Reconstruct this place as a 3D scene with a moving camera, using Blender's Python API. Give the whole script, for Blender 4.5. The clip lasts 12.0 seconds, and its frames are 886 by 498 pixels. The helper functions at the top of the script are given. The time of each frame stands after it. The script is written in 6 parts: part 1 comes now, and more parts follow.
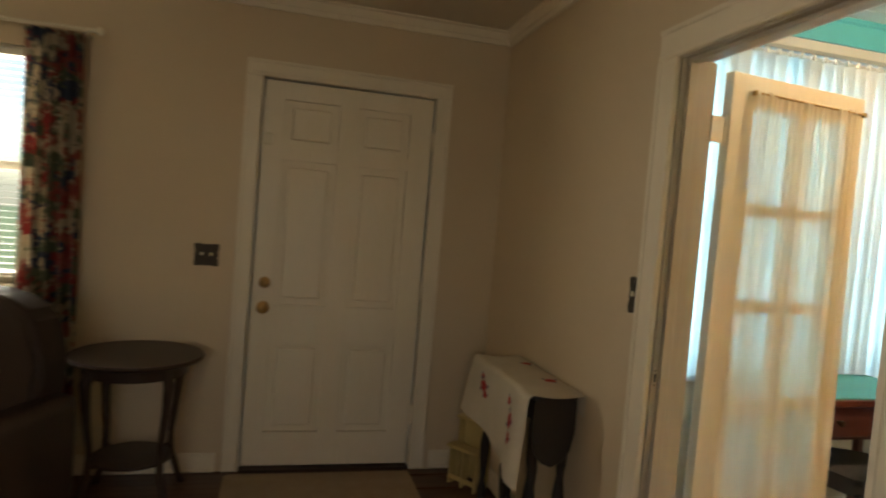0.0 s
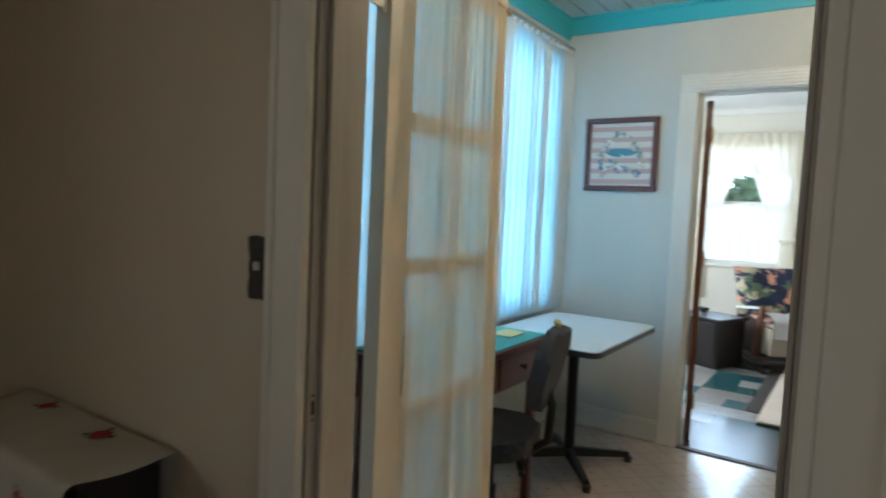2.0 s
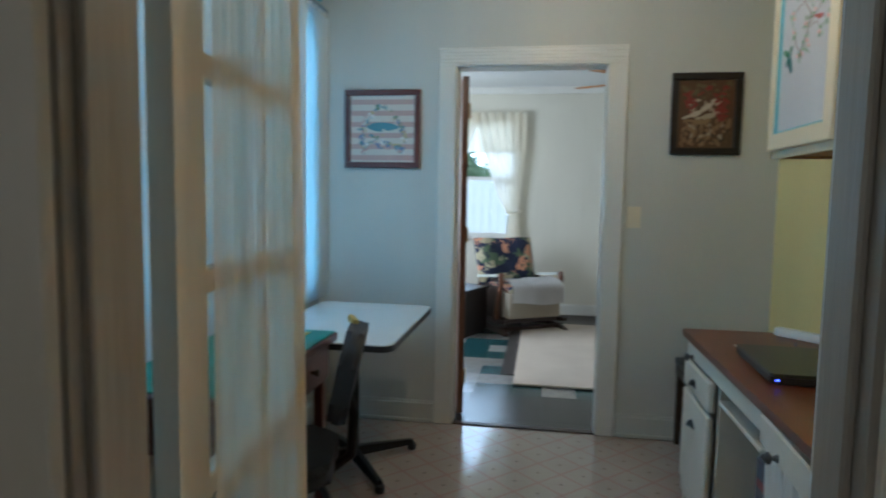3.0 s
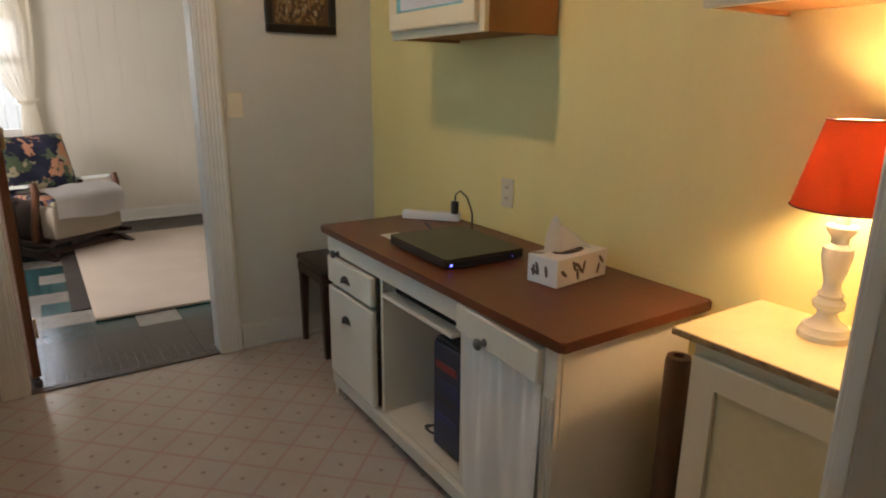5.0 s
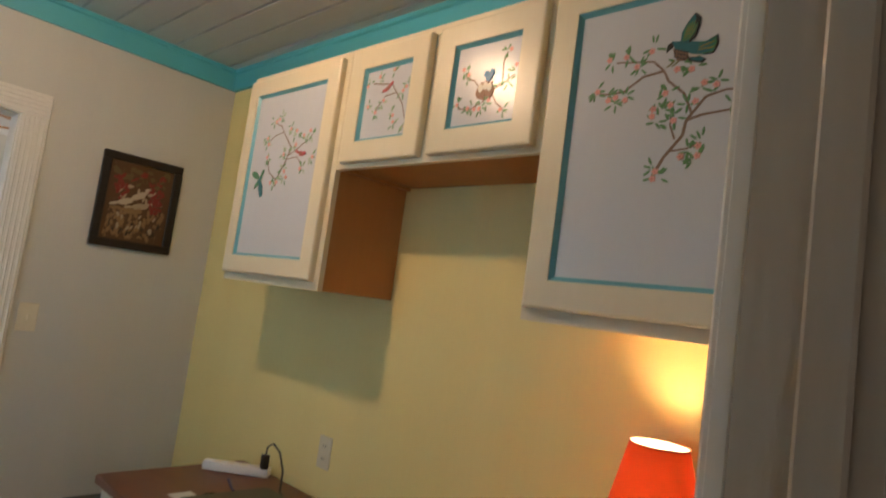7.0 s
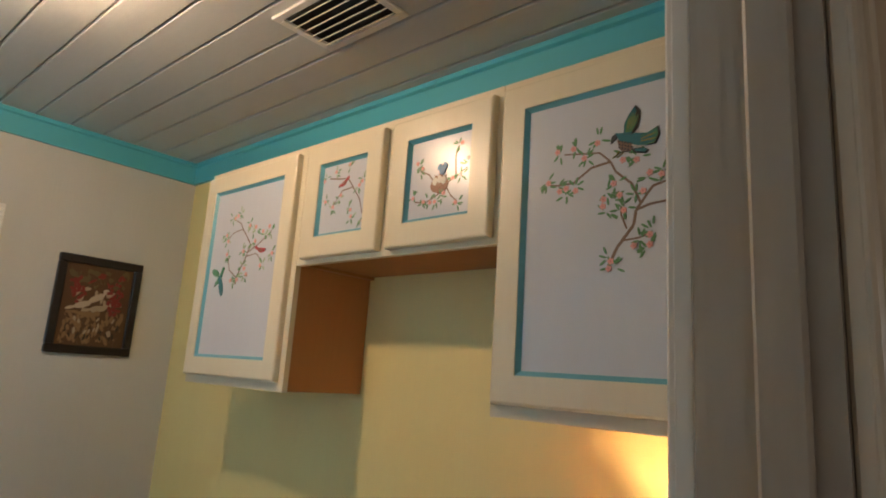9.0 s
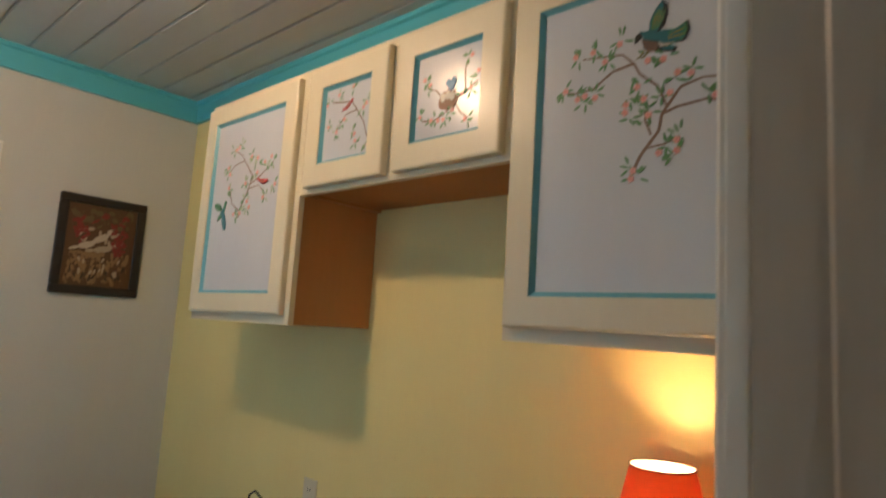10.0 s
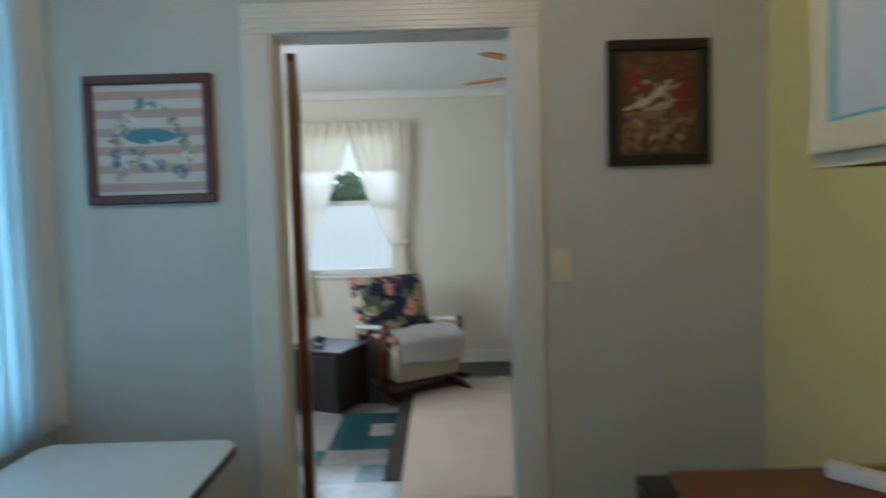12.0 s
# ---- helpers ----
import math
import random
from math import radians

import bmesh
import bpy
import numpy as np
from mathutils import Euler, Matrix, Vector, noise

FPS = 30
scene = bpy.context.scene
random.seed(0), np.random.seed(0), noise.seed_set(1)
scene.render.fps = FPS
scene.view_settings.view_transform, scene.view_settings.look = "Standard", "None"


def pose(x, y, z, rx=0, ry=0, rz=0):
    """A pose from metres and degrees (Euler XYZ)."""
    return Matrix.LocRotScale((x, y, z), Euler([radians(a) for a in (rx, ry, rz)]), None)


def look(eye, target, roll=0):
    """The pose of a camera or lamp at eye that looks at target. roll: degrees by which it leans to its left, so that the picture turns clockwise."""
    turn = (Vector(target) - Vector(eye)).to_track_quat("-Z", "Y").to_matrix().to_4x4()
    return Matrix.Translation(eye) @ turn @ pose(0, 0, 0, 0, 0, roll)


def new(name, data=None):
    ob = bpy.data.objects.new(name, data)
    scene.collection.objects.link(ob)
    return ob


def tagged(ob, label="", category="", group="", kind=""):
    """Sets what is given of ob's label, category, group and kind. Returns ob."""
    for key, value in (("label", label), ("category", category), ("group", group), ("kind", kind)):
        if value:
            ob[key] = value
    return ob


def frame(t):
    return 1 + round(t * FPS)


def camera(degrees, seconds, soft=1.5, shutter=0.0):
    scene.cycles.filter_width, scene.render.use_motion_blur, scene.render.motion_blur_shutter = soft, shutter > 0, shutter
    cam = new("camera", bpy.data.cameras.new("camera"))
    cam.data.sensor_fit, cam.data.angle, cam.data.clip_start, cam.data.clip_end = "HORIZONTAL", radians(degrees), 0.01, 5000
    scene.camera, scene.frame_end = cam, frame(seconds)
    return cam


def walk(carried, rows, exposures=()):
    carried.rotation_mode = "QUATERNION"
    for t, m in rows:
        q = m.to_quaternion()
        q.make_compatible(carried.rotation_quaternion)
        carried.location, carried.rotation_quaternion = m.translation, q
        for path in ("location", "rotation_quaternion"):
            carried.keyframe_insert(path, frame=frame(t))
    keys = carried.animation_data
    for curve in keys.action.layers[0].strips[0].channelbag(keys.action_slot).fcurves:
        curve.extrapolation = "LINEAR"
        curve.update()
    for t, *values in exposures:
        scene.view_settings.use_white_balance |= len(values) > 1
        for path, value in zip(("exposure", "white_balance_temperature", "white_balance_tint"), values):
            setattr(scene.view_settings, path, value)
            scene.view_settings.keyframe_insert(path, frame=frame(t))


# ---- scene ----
cam = camera(71.1, 12.0, soft=1.9, shutter=0.5)
PATH = [
    (0, (-0.104, -0.041, 1.396), (0.401, 1.892, 1.305), 4.7),
    (0.5, (-0.034, 0.226, 1.399), (0.793, 2.044, 1.303), 3.7),
    (1, (0.031, 0.45, 1.384), (1.266, 2.022, 1.313), 2.9),
    (1.5, (0.147, 0.668, 1.34), (1.635, 2.002, 1.272), 2.0),
    (2, (0.279, 0.867, 1.327), (1.932, 1.985, 1.197), 2.6),
    (2.5, (0.382, 1.064, 1.33), (2.251, 1.76, 1.183), 2.6),
    (2.7, (0.427, 1.127, 1.327), (2.348, 1.662, 1.166), 1.8),
    (4.3, (0.858, 1.456, 1.355), (2.698, 0.712, 1.111), 1.0),
    (4.5, (0.894, 1.502, 1.356), (2.639, 0.575, 1.049), 1.1),
    (5, (0.952, 1.528, 1.34), (2.567, 0.468, 0.821), 0.5),
    (5.5, (0.977, 1.491, 1.35), (2.504, 0.276, 0.915), 2.9),
    (6, (0.992, 1.477, 1.407), (2.462, 0.129, 1.254), 5.2),
    (6.5, (1.007, 1.451, 1.467), (2.426, 0.043, 1.486), 6.9),
    (7, (1.006, 1.439, 1.501), (2.38, -0.003, 1.685), 7.8),
    (7.5, (1.006, 1.419, 1.527), (2.357, -0.03, 1.8), 6.8),
    (7.7, (1.003, 1.418, 1.538), (2.339, -0.039, 1.838), 6.0),
    (9.3, (0.995, 1.415, 1.579), (2.303, -0.044, 1.981), 3.8),
    (9.5, (0.999, 1.409, 1.566), (2.309, -0.061, 1.917), 3.9),
    (10, (1.05, 1.342, 1.512), (2.392, -0.119, 1.769), 3.6),
    (10.5, (1.133, 1.244, 1.488), (2.705, 0.01, 1.564), 2.0),
    (11, (1.283, 1.206, 1.447), (3.04, 0.252, 1.429), -2.0),
    (11.5, (1.516, 1.189, 1.449), (3.415, 0.586, 1.279), -1.8),
    (12, (1.834, 1.126, 1.425), (3.83, 1.12, 1.305), -1.6),
]
walk(cam, [(t, look(eye, target, roll)) for t, eye, target, roll in PATH],
     [(0.0, 1.05, 6700, 10), (0.5, 1.35, 6750, 10), (1.0, 1.15, 6200, 12), (1.5, 0.62, 5450, 9), (2.0, 0.32, 5050, 7), (2.7, -0.22, 4720, 6),
      (4.5, -0.22, 5950, 17), (5.5, 0.04, 6350, 24), (6.5, -0.10, 6250, 23), (9.5, -0.09, 6050, 21), (11.0, -0.06, 5650, 16), (12.0, -0.50, 5150, 9)])

# ---- world and lights ----
world = bpy.data.worlds.new("world")
scene.world = world
world.use_nodes = True
wn = world.node_tree.nodes
sky = wn.new("ShaderNodeTexSky")
sky.sky_type, sky.sun_disc = "NISHITA", False
sky.sun_elevation, sky.sun_rotation = radians(42), radians(247)
world.node_tree.links.new(sky.outputs[0], wn["Background"].inputs[0])
wn["Background"].inputs[1].default_value = 0.15


def lamp(name, kind, m, energy, color, size=0.1, size_y=None, spread=None):
    data = bpy.data.lights.new(name, kind)
    data.energy, data.color = energy, color
    if kind == "AREA":
        data.shape, data.size, data.size_y = "RECTANGLE", size, size_y or size
    elif kind == "SUN":
        data.angle = size
    else:
        data.shadow_soft_size = size
    ob = new(name, data)
    ob.matrix_world = m
    return ob


lamp("sun", "SUN", look((0, 0, 6), (6.0, 2.6, 0)), 5.0, (1.0, 0.95, 0.88), radians(1.0))
OFFICE_WINDOW, LIVING_WINDOW, SOUTH_FILL, BACK_FILL, CEILING_LAMP, TABLE_LAMP = 38.0, 27.0, 8.0, 80.0, 25.5, 14.0
lamp("office_daylight", "AREA", look((2.58, 2.66, 1.52), (2.58, 0, 1.52)), OFFICE_WINDOW, (0.50, 0.82, 0.98), 2.4, 1.4)
lamp("living_daylight", "AREA", look((-1.95, 3.46, 1.5), (-1.95, 0, 1.5)), LIVING_WINDOW, (1.0, 0.89, 0.72), 1.3, 1.1)
# Fill through an added, unseen south opening, to lift the front wall.
lamp("unseen_south_daylight", "AREA", look((-0.95, -2.66, 1.5), (-0.95, 0, 1.5)), SOUTH_FILL, (1.0, 0.90, 0.74), 1.3, 1.1)
# Added fill from an unseen north opening, to brighten the back room.
lamp("unseen_back_daylight", "AREA", look((5.7, 3.56, 1.5), (5.7, 0, 1.3)), BACK_FILL, (1.0, 0.94, 0.82), 1.55, 1.35)
lamp("ceiling_bulb", "POINT", pose(2.654, 1.15, 2.475), CEILING_LAMP, (1.0, 0.68, 0.37), 0.035)
lamp("table_lamp_bulb", "POINT", pose(1.562, 0.112, 1.18), TABLE_LAMP, (1.0, 0.63, 0.28), 0.04)


# ---- materials ----
def rgb(c):
    return (*c, 1.0)


def material(name, color, rough=0.6, color2=None, scale=6.0, fine=60.0, amount=0.5, bump=0.1, metal=0.0, stretch=(1, 1, 1), spec=0.5, shed=0.0):
    """Base colour drifting to color2 at a broad scale, with finer grain and relief."""
    m = bpy.data.materials.new(name)
    m.use_nodes = True
    n, l = m.node_tree.nodes, m.node_tree.links
    b = n["Principled BSDF"]
    b.inputs["Roughness"].default_value, b.inputs["Metallic"].default_value = rough, metal
    b.inputs["Specular IOR Level"].default_value = spec
    color2 = color2 or tuple(c * 0.86 for c in color)
    tc, mp = n.new("ShaderNodeTexCoord"), n.new("ShaderNodeMapping")
    mp.inputs["Scale"].default_value = stretch
    l.new(tc.outputs["Object"], mp.inputs[0])
    broad, grain = n.new("ShaderNodeTexNoise"), n.new("ShaderNodeTexNoise")
    broad.inputs["Scale"].default_value, broad.inputs["Detail"].default_value = scale, 4
    grain.inputs["Scale"].default_value, grain.inputs["Detail"].default_value = fine, 3
    l.new(mp.outputs[0], broad.inputs["Vector"]), l.new(mp.outputs[0], grain.inputs["Vector"])
    add = n.new("ShaderNodeMath")
    add.operation = "ADD"
    half = n.new("ShaderNodeMath")
    half.operation, half.inputs[1].default_value = "MULTIPLY", 0.35
    l.new(grain.outputs["Fac"], half.inputs[0]), l.new(broad.outputs["Fac"], add.inputs[0]), l.new(half.outputs[0], add.inputs[1])
    ramp = n.new("ShaderNodeMapRange")
    ramp.inputs["From Min"].default_value, ramp.inputs["From Max"].default_value = 0.45, 0.9
    ramp.inputs["To Max"].default_value = amount
    l.new(add.outputs[0], ramp.inputs[0])
    mix = n.new("ShaderNodeMix")
    mix.data_type = "RGBA"
    mix.inputs["A"].default_value, mix.inputs["B"].default_value = rgb(color), rgb(color2)
    l.new(ramp.outputs[0], mix.inputs["Factor"])
    out = mix.outputs["Result"]
    if shed:
        info = n.new("ShaderNodeObjectInfo")
        hsv = n.new("ShaderNodeHueSaturation")
        mr = n.new("ShaderNodeMapRange")
        mr.inputs["To Min"].default_value, mr.inputs["To Max"].default_value = 1 - shed, 1 + shed
        l.new(info.outputs["Random"], mr.inputs[0]), l.new(mr.outputs[0], hsv.inputs["Value"]), l.new(out, hsv.inputs["Color"])
        out = hsv.outputs[0]
    l.new(out, b.inputs["Base Color"])
    if bump:
        bp = n.new("ShaderNodeBump")
        bp.inputs["Strength"].default_value, bp.inputs["Distance"].default_value = bump, 0.004
        l.new(grain.outputs["Fac"], bp.inputs["Height"]), l.new(bp.outputs[0], b.inputs["Normal"])
    return m


def sheer(name, color, color2, clear, scale=5.0, stretch=(1, 1, 1), weave=400.0):
    """Thin cloth: diffuse, partly letting light through."""
    m = material(name, color, 0.9, color2, scale, weave, 0.9, 0.05, stretch=stretch, spec=0.1)
    n, l = m.node_tree.nodes, m.node_tree.links
    b = n["Principled BSDF"]
    tr, mx = n.new("ShaderNodeBsdfTranslucent"), n.new("ShaderNodeMixShader")
    mx.inputs[0].default_value = clear
    l.new(b.inputs["Base Color"].links[0].from_socket, tr.inputs["Color"])
    l.new(b.outputs[0], mx.inputs[1]), l.new(tr.outputs[0], mx.inputs[2]), l.new(mx.outputs[0], n["Material Output"].inputs[0])
    return m


def glow(name, color, strength):
    m = bpy.data.materials.new(name)
    m.use_nodes = True
    n, l = m.node_tree.nodes, m.node_tree.links
    e = n.new("ShaderNodeEmission")
    e.inputs[0].default_value, e.inputs[1].default_value = rgb(color), strength
    l.new(e.outputs[0], n["Material Output"].inputs[0])
    return m


def glass(name, tint=(0.95, 0.98, 0.98)):
    m = bpy.data.materials.new(name)
    m.use_nodes = True
    n, l = m.node_tree.nodes, m.node_tree.links
    t, g, mx, f = n.new("ShaderNodeBsdfTransparent"), n.new("ShaderNodeBsdfGlossy"), n.new("ShaderNodeMixShader"), n.new("ShaderNodeLayerWeight")
    steep, share = n.new("ShaderNodeMath"), n.new("ShaderNodeMath")
    steep.operation, steep.inputs[1].default_value = "POWER", 4.0
    share.operation, share.inputs[1].default_value, share.inputs[2].default_value = "MULTIPLY_ADD", 0.6, 0.03
    t.inputs[0].default_value, g.inputs["Roughness"].default_value = rgb(tint), 0.03
    l.new(f.outputs["Facing"], steep.inputs[0]), l.new(steep.outputs[0], share.inputs[0]), l.new(share.outputs[0], mx.inputs[0])
    l.new(t.outputs[0], mx.inputs[1]), l.new(g.outputs[0], mx.inputs[2]), l.new(mx.outputs[0], n["Material Output"].inputs[0])
    return m


M = {}
M["living_paint"] = material("living_paint", (0.65, 0.53, 0.37), 0.55, (0.60, 0.485, 0.33), 2.0, 90, 0.6, 0.12)
M["living_ceiling"] = material("living_ceiling", (0.66, 0.60, 0.48), 0.7, None, 2.0, 120, 0.4, 0.1)
M["trim_cream"] = material("trim_cream", (0.80, 0.73, 0.60), 0.4, (0.73, 0.65, 0.50), 5.0, 70, 0.7, 0.12, stretch=(1, 1, 0.3))
M["door_cream"] = material("door_cream", (0.79, 0.71, 0.57), 0.4, (0.71, 0.62, 0.47), 7.0, 70, 0.8, 0.2, stretch=(1, 1, 0.2))
# Worn brushed paint; the doorway's dimness is also put into its darker colour.
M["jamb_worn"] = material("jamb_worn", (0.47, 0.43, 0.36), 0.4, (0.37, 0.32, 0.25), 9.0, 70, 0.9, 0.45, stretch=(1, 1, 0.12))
M["office_paint"] = material("office_paint", (0.57, 0.575, 0.53), 0.5, (0.53, 0.535, 0.49), 5.0, 110, 0.7, 0.12, stretch=(1, 1, 0.1))
M["yellow_paint"] = material("yellow_paint", (0.85, 0.73, 0.315), 0.5, (0.81, 0.685, 0.285), 5.0, 110, 0.7, 0.12, stretch=(1, 1, 0.1))
M["turquoise"] = material("turquoise", (0.09, 0.46, 0.55), 0.4, (0.08, 0.41, 0.50), 4.0, 80, 0.5, 0.08)
M["plank_white"] = material("plank_white", (0.53, 0.55, 0.535), 0.45, (0.47, 0.49, 0.475), 3.0, 60, 0.7, 0.1, stretch=(0.2, 1, 1))
M["white_trim"] = material("white_trim", (0.76, 0.75, 0.70), 0.35, (0.68, 0.66, 0.60), 5.0, 70, 0.6, 0.1, stretch=(1, 1, 0.3))
M["cabinet_cream"] = material("cabinet_cream", (0.74, 0.66, 0.47), 0.32, (0.68, 0.59, 0.40), 4.0, 60, 0.7, 0.1, stretch=(1, 1, 0.2))
M["panel_white"] = material("panel_white", (0.57, 0.585, 0.615), 0.24, (0.53, 0.545, 0.575), 4.0, 60, 0.6, 0.1, stretch=(1, 1, 0.15))
M["raw_wood"] = material("raw_wood", (0.45, 0.205, 0.06), 0.6, (0.37, 0.165, 0.046), 5.0, 50, 0.8, 0.15, stretch=(1, 1, 0.12))
M["desk_white"] = material("desk_white", (0.74, 0.70, 0.60), 0.4, (0.64, 0.58, 0.46), 6.0, 60, 0.6, 0.12)
M["desk_top"] = material("desk_top", (0.155, 0.045, 0.016), 0.32, (0.085, 0.024, 0.009), 3.0, 40, 1.0, 0.05, stretch=(0.15, 1, 1))
M["dark_wood"] = material("dark_wood", (0.038, 0.019, 0.012), 0.42, (0.025, 0.012, 0.008), 5.0, 50, 0.8, 0.12)
M["brown_door"] = material("brown_door", (0.13, 0.05, 0.022), 0.35, (0.08, 0.03, 0.014), 4.0, 50, 0.8, 0.1, stretch=(1, 1, 0.15))
M["mahogany"] = material("mahogany", (0.11, 0.028, 0.018), 0.35, (0.07, 0.016, 0.012), 5.0, 50, 0.8, 0.1)
M["black_metal"] = material("black_metal", (0.02, 0.02, 0.022), 0.4, None, 10, 80, 0.5, 0.1, metal=0.6)
M["black_plastic"] = material("black_plastic", (0.025, 0.026, 0.028), 0.45, None, 10, 120, 0.5, 0.1)
M["laptop_lid"] = material("laptop_lid", (0.055, 0.058, 0.045), 0.35, None, 8, 150, 0.4, 0.05, metal=0.3)
M["dark_brass"] = material("dark_brass", (0.10, 0.07, 0.035), 0.4, (0.05, 0.035, 0.02), 30, 120, 0.9, 0.2, metal=0.8)
M["cast_iron"] = material("cast_iron", (0.030, 0.022, 0.015), 0.5, (0.06, 0.04, 0.02), 40, 140, 0.7, 0.4, metal=0.3)
M["brass"] = material("brass", (0.55, 0.36, 0.15), 0.3, (0.35, 0.22, 0.09), 30, 120, 0.9, 0.1, metal=0.9)
M["pewter"] = material("pewter", (0.20, 0.19, 0.18), 0.35, (0.10, 0.10, 0.10), 40, 150, 0.9, 0.1, metal=0.9)
M["ivory"] = material("ivory", (0.72, 0.66, 0.50), 0.35, None, 10, 100, 0.3, 0.02)
M["floor_wood"] = material("floor_wood", (0.10, 0.04, 0.018), 0.35, (0.055, 0.02, 0.010), 5.0, 50, 0.9, 0.1, stretch=(0.15, 1, 1), shed=0.2)
M["mat_beige"] = material("mat_beige", (0.40, 0.31, 0.21), 0.95, (0.33, 0.25, 0.16), 12, 300, 0.8, 0.5)
M["mat_dark"] = material("mat_dark", (0.045, 0.036, 0.03), 0.9, (0.03, 0.024, 0.02), 8, 240, 0.8, 0.4)
M["rug_cream"] = material("rug_cream", (0.60, 0.52, 0.43), 0.95, (0.53, 0.45, 0.37), 4, 260, 0.8, 0.6)
M["tile_teal"] = material("tile_teal", (0.018, 0.062, 0.068), 0.2, (0.035, 0.09, 0.095), 14, 60, 0.8, 0.05, shed=0.25)
M["tile_cream"] = material("tile_cream", (0.28, 0.265, 0.24), 0.2, (0.20, 0.19, 0.175), 14, 60, 0.8, 0.05, shed=0.15)
M["tile_dark"] = material("tile_dark", (0.034, 0.025, 0.019), 0.42, (0.062, 0.052, 0.044), 18, 70, 0.8, 0.05, shed=0.2)
M["tile_basket"] = material("tile_basket", (0.022, 0.018, 0.017), 0.25, (0.036, 0.030, 0.028), 18, 70, 0.8, 0.05, shed=0.2)
def woven_print(m, pale):
    """A printed weave of short bars on a dark tile."""
    n, l = m.node_tree.nodes, m.node_tree.links
    b = n["Principled BSDF"]
    base = b.inputs["Base Color"].links[0].from_socket
    tc, br, mx = n.new("ShaderNodeTexCoord"), n.new("ShaderNodeTexBrick"), n.new("ShaderNodeMix")
    br.inputs["Scale"].default_value, br.inputs["Brick Width"].default_value, br.inputs["Row Height"].default_value = 1.0, 0.0762, 0.0381
    br.inputs["Mortar Size"].default_value, br.inputs["Mortar Smooth"].default_value = 0.004, 0.6
    mx.data_type = "RGBA"
    mx.inputs["B"].default_value = rgb(pale)
    l.new(tc.outputs["Object"], br.inputs["Vector"]), l.new(br.outputs["Fac"], mx.inputs["Factor"]), l.new(base, mx.inputs["A"]), l.new(mx.outputs["Result"], b.inputs["Base Color"])


woven_print(M["tile_basket"], (0.055, 0.053, 0.055))
M["back_paint"] = material("back_paint", (0.70, 0.67, 0.57), 0.5, (0.66, 0.62, 0.52), 2.0, 90, 0.6, 0.1)
M["white_ceiling"] = material("white_ceiling", (0.75, 0.76, 0.76), 0.7, None, 2.0, 120, 0.3, 0.1)
M["leather"] = material("leather", (0.034, 0.019, 0.013), 0.45, (0.02, 0.011, 0.008), 6, 140, 0.8, 0.35)
M["vinyl_black"] = material("vinyl_black", (0.03, 0.028, 0.026), 0.4, None, 8, 160, 0.6, 0.3)
M["fabric_charcoal"] = material("fabric_charcoal", (0.06, 0.06, 0.068), 0.9, (0.04, 0.04, 0.046), 8, 350, 0.8, 0.5)
M["foam_yellow"] = material("foam_yellow", (0.55, 0.38, 0.10), 0.9, (0.40, 0.26, 0.06), 20, 200, 0.8, 0.6)
M["laminate_white"] = material("laminate_white", (0.74, 0.76, 0.76), 0.25, None, 5, 100, 0.3, 0.02)
M["green_blotter"] = material("green_blotter", (0.02, 0.22, 0.16), 0.5, (0.015, 0.18, 0.13), 5, 160, 0.6, 0.1)
M["yellow_paper"] = material("yellow_paper", (0.62, 0.55, 0.20), 0.6, None, 10, 90, 0.4, 0.02)
M["towel"] = material("towel", (0.74, 0.72, 0.70), 0.95, (0.66, 0.64, 0.62), 6, 220, 0.7, 0.8)
M["linen_beige"] = material("linen_beige", (0.38, 0.33, 0.26), 0.9, (0.32, 0.28, 0.21), 6, 260, 0.7, 0.4)
M["linen_pale"] = material("linen_pale", (0.52, 0.55, 0.50), 0.8, (0.45, 0.48, 0.43), 8, 200, 0.7, 0.3)
M["ebony"] = material("ebony", (0.014, 0.011, 0.010), 0.4, None, 8, 90, 0.6, 0.15)
M["grey_rail"] = material("grey_rail", (0.30, 0.33, 0.33), 0.5)
M["cotton"] = material("cotton", (0.62, 0.56, 0.45), 0.9, (0.54, 0.48, 0.37), 7, 260, 0.7, 0.3)
M["bead_blue"] = material("bead_blue", (0.14, 0.40, 0.47), 0.35, (0.12, 0.35, 0.42), 10, 80, 0.6, 0.1)
M["lamp_white"] = material("lamp_white", (0.78, 0.76, 0.70), 0.25, None, 8, 90, 0.4, 0.05)
M["lamp_top"] = material("lamp_top", (0.70, 0.60, 0.36), 0.35, (0.60, 0.48, 0.25), 5, 60, 0.8, 0.1)
M["worn_edge"] = material("worn_edge", (0.16, 0.08, 0.03), 0.5, (0.45, 0.33, 0.16), 40, 90, 0.9, 0.3)
M["paper_white"] = material("paper_white", (0.78, 0.78, 0.76), 0.7, None, 8, 120, 0.3, 0.05)
M["tissue"] = sheer("tissue", (0.85, 0.85, 0.84), (0.78, 0.78, 0.78), 0.25)
M["roll_brown"] = material("roll_brown", (0.15, 0.075, 0.038), 0.6, (0.10, 0.046, 0.022), 6, 80, 0.8, 0.15)
M["blind"] = sheer("blind", (0.78, 0.82, 0.83), (0.74, 0.79, 0.80), 0.34, 3.0, (1, 1, 0.2))
M["french_sheer"] = sheer("french_sheer", (0.93, 0.89, 0.80), (0.83, 0.71, 0.50), 0.55, 2.4, (3.2, 1, 1.0))
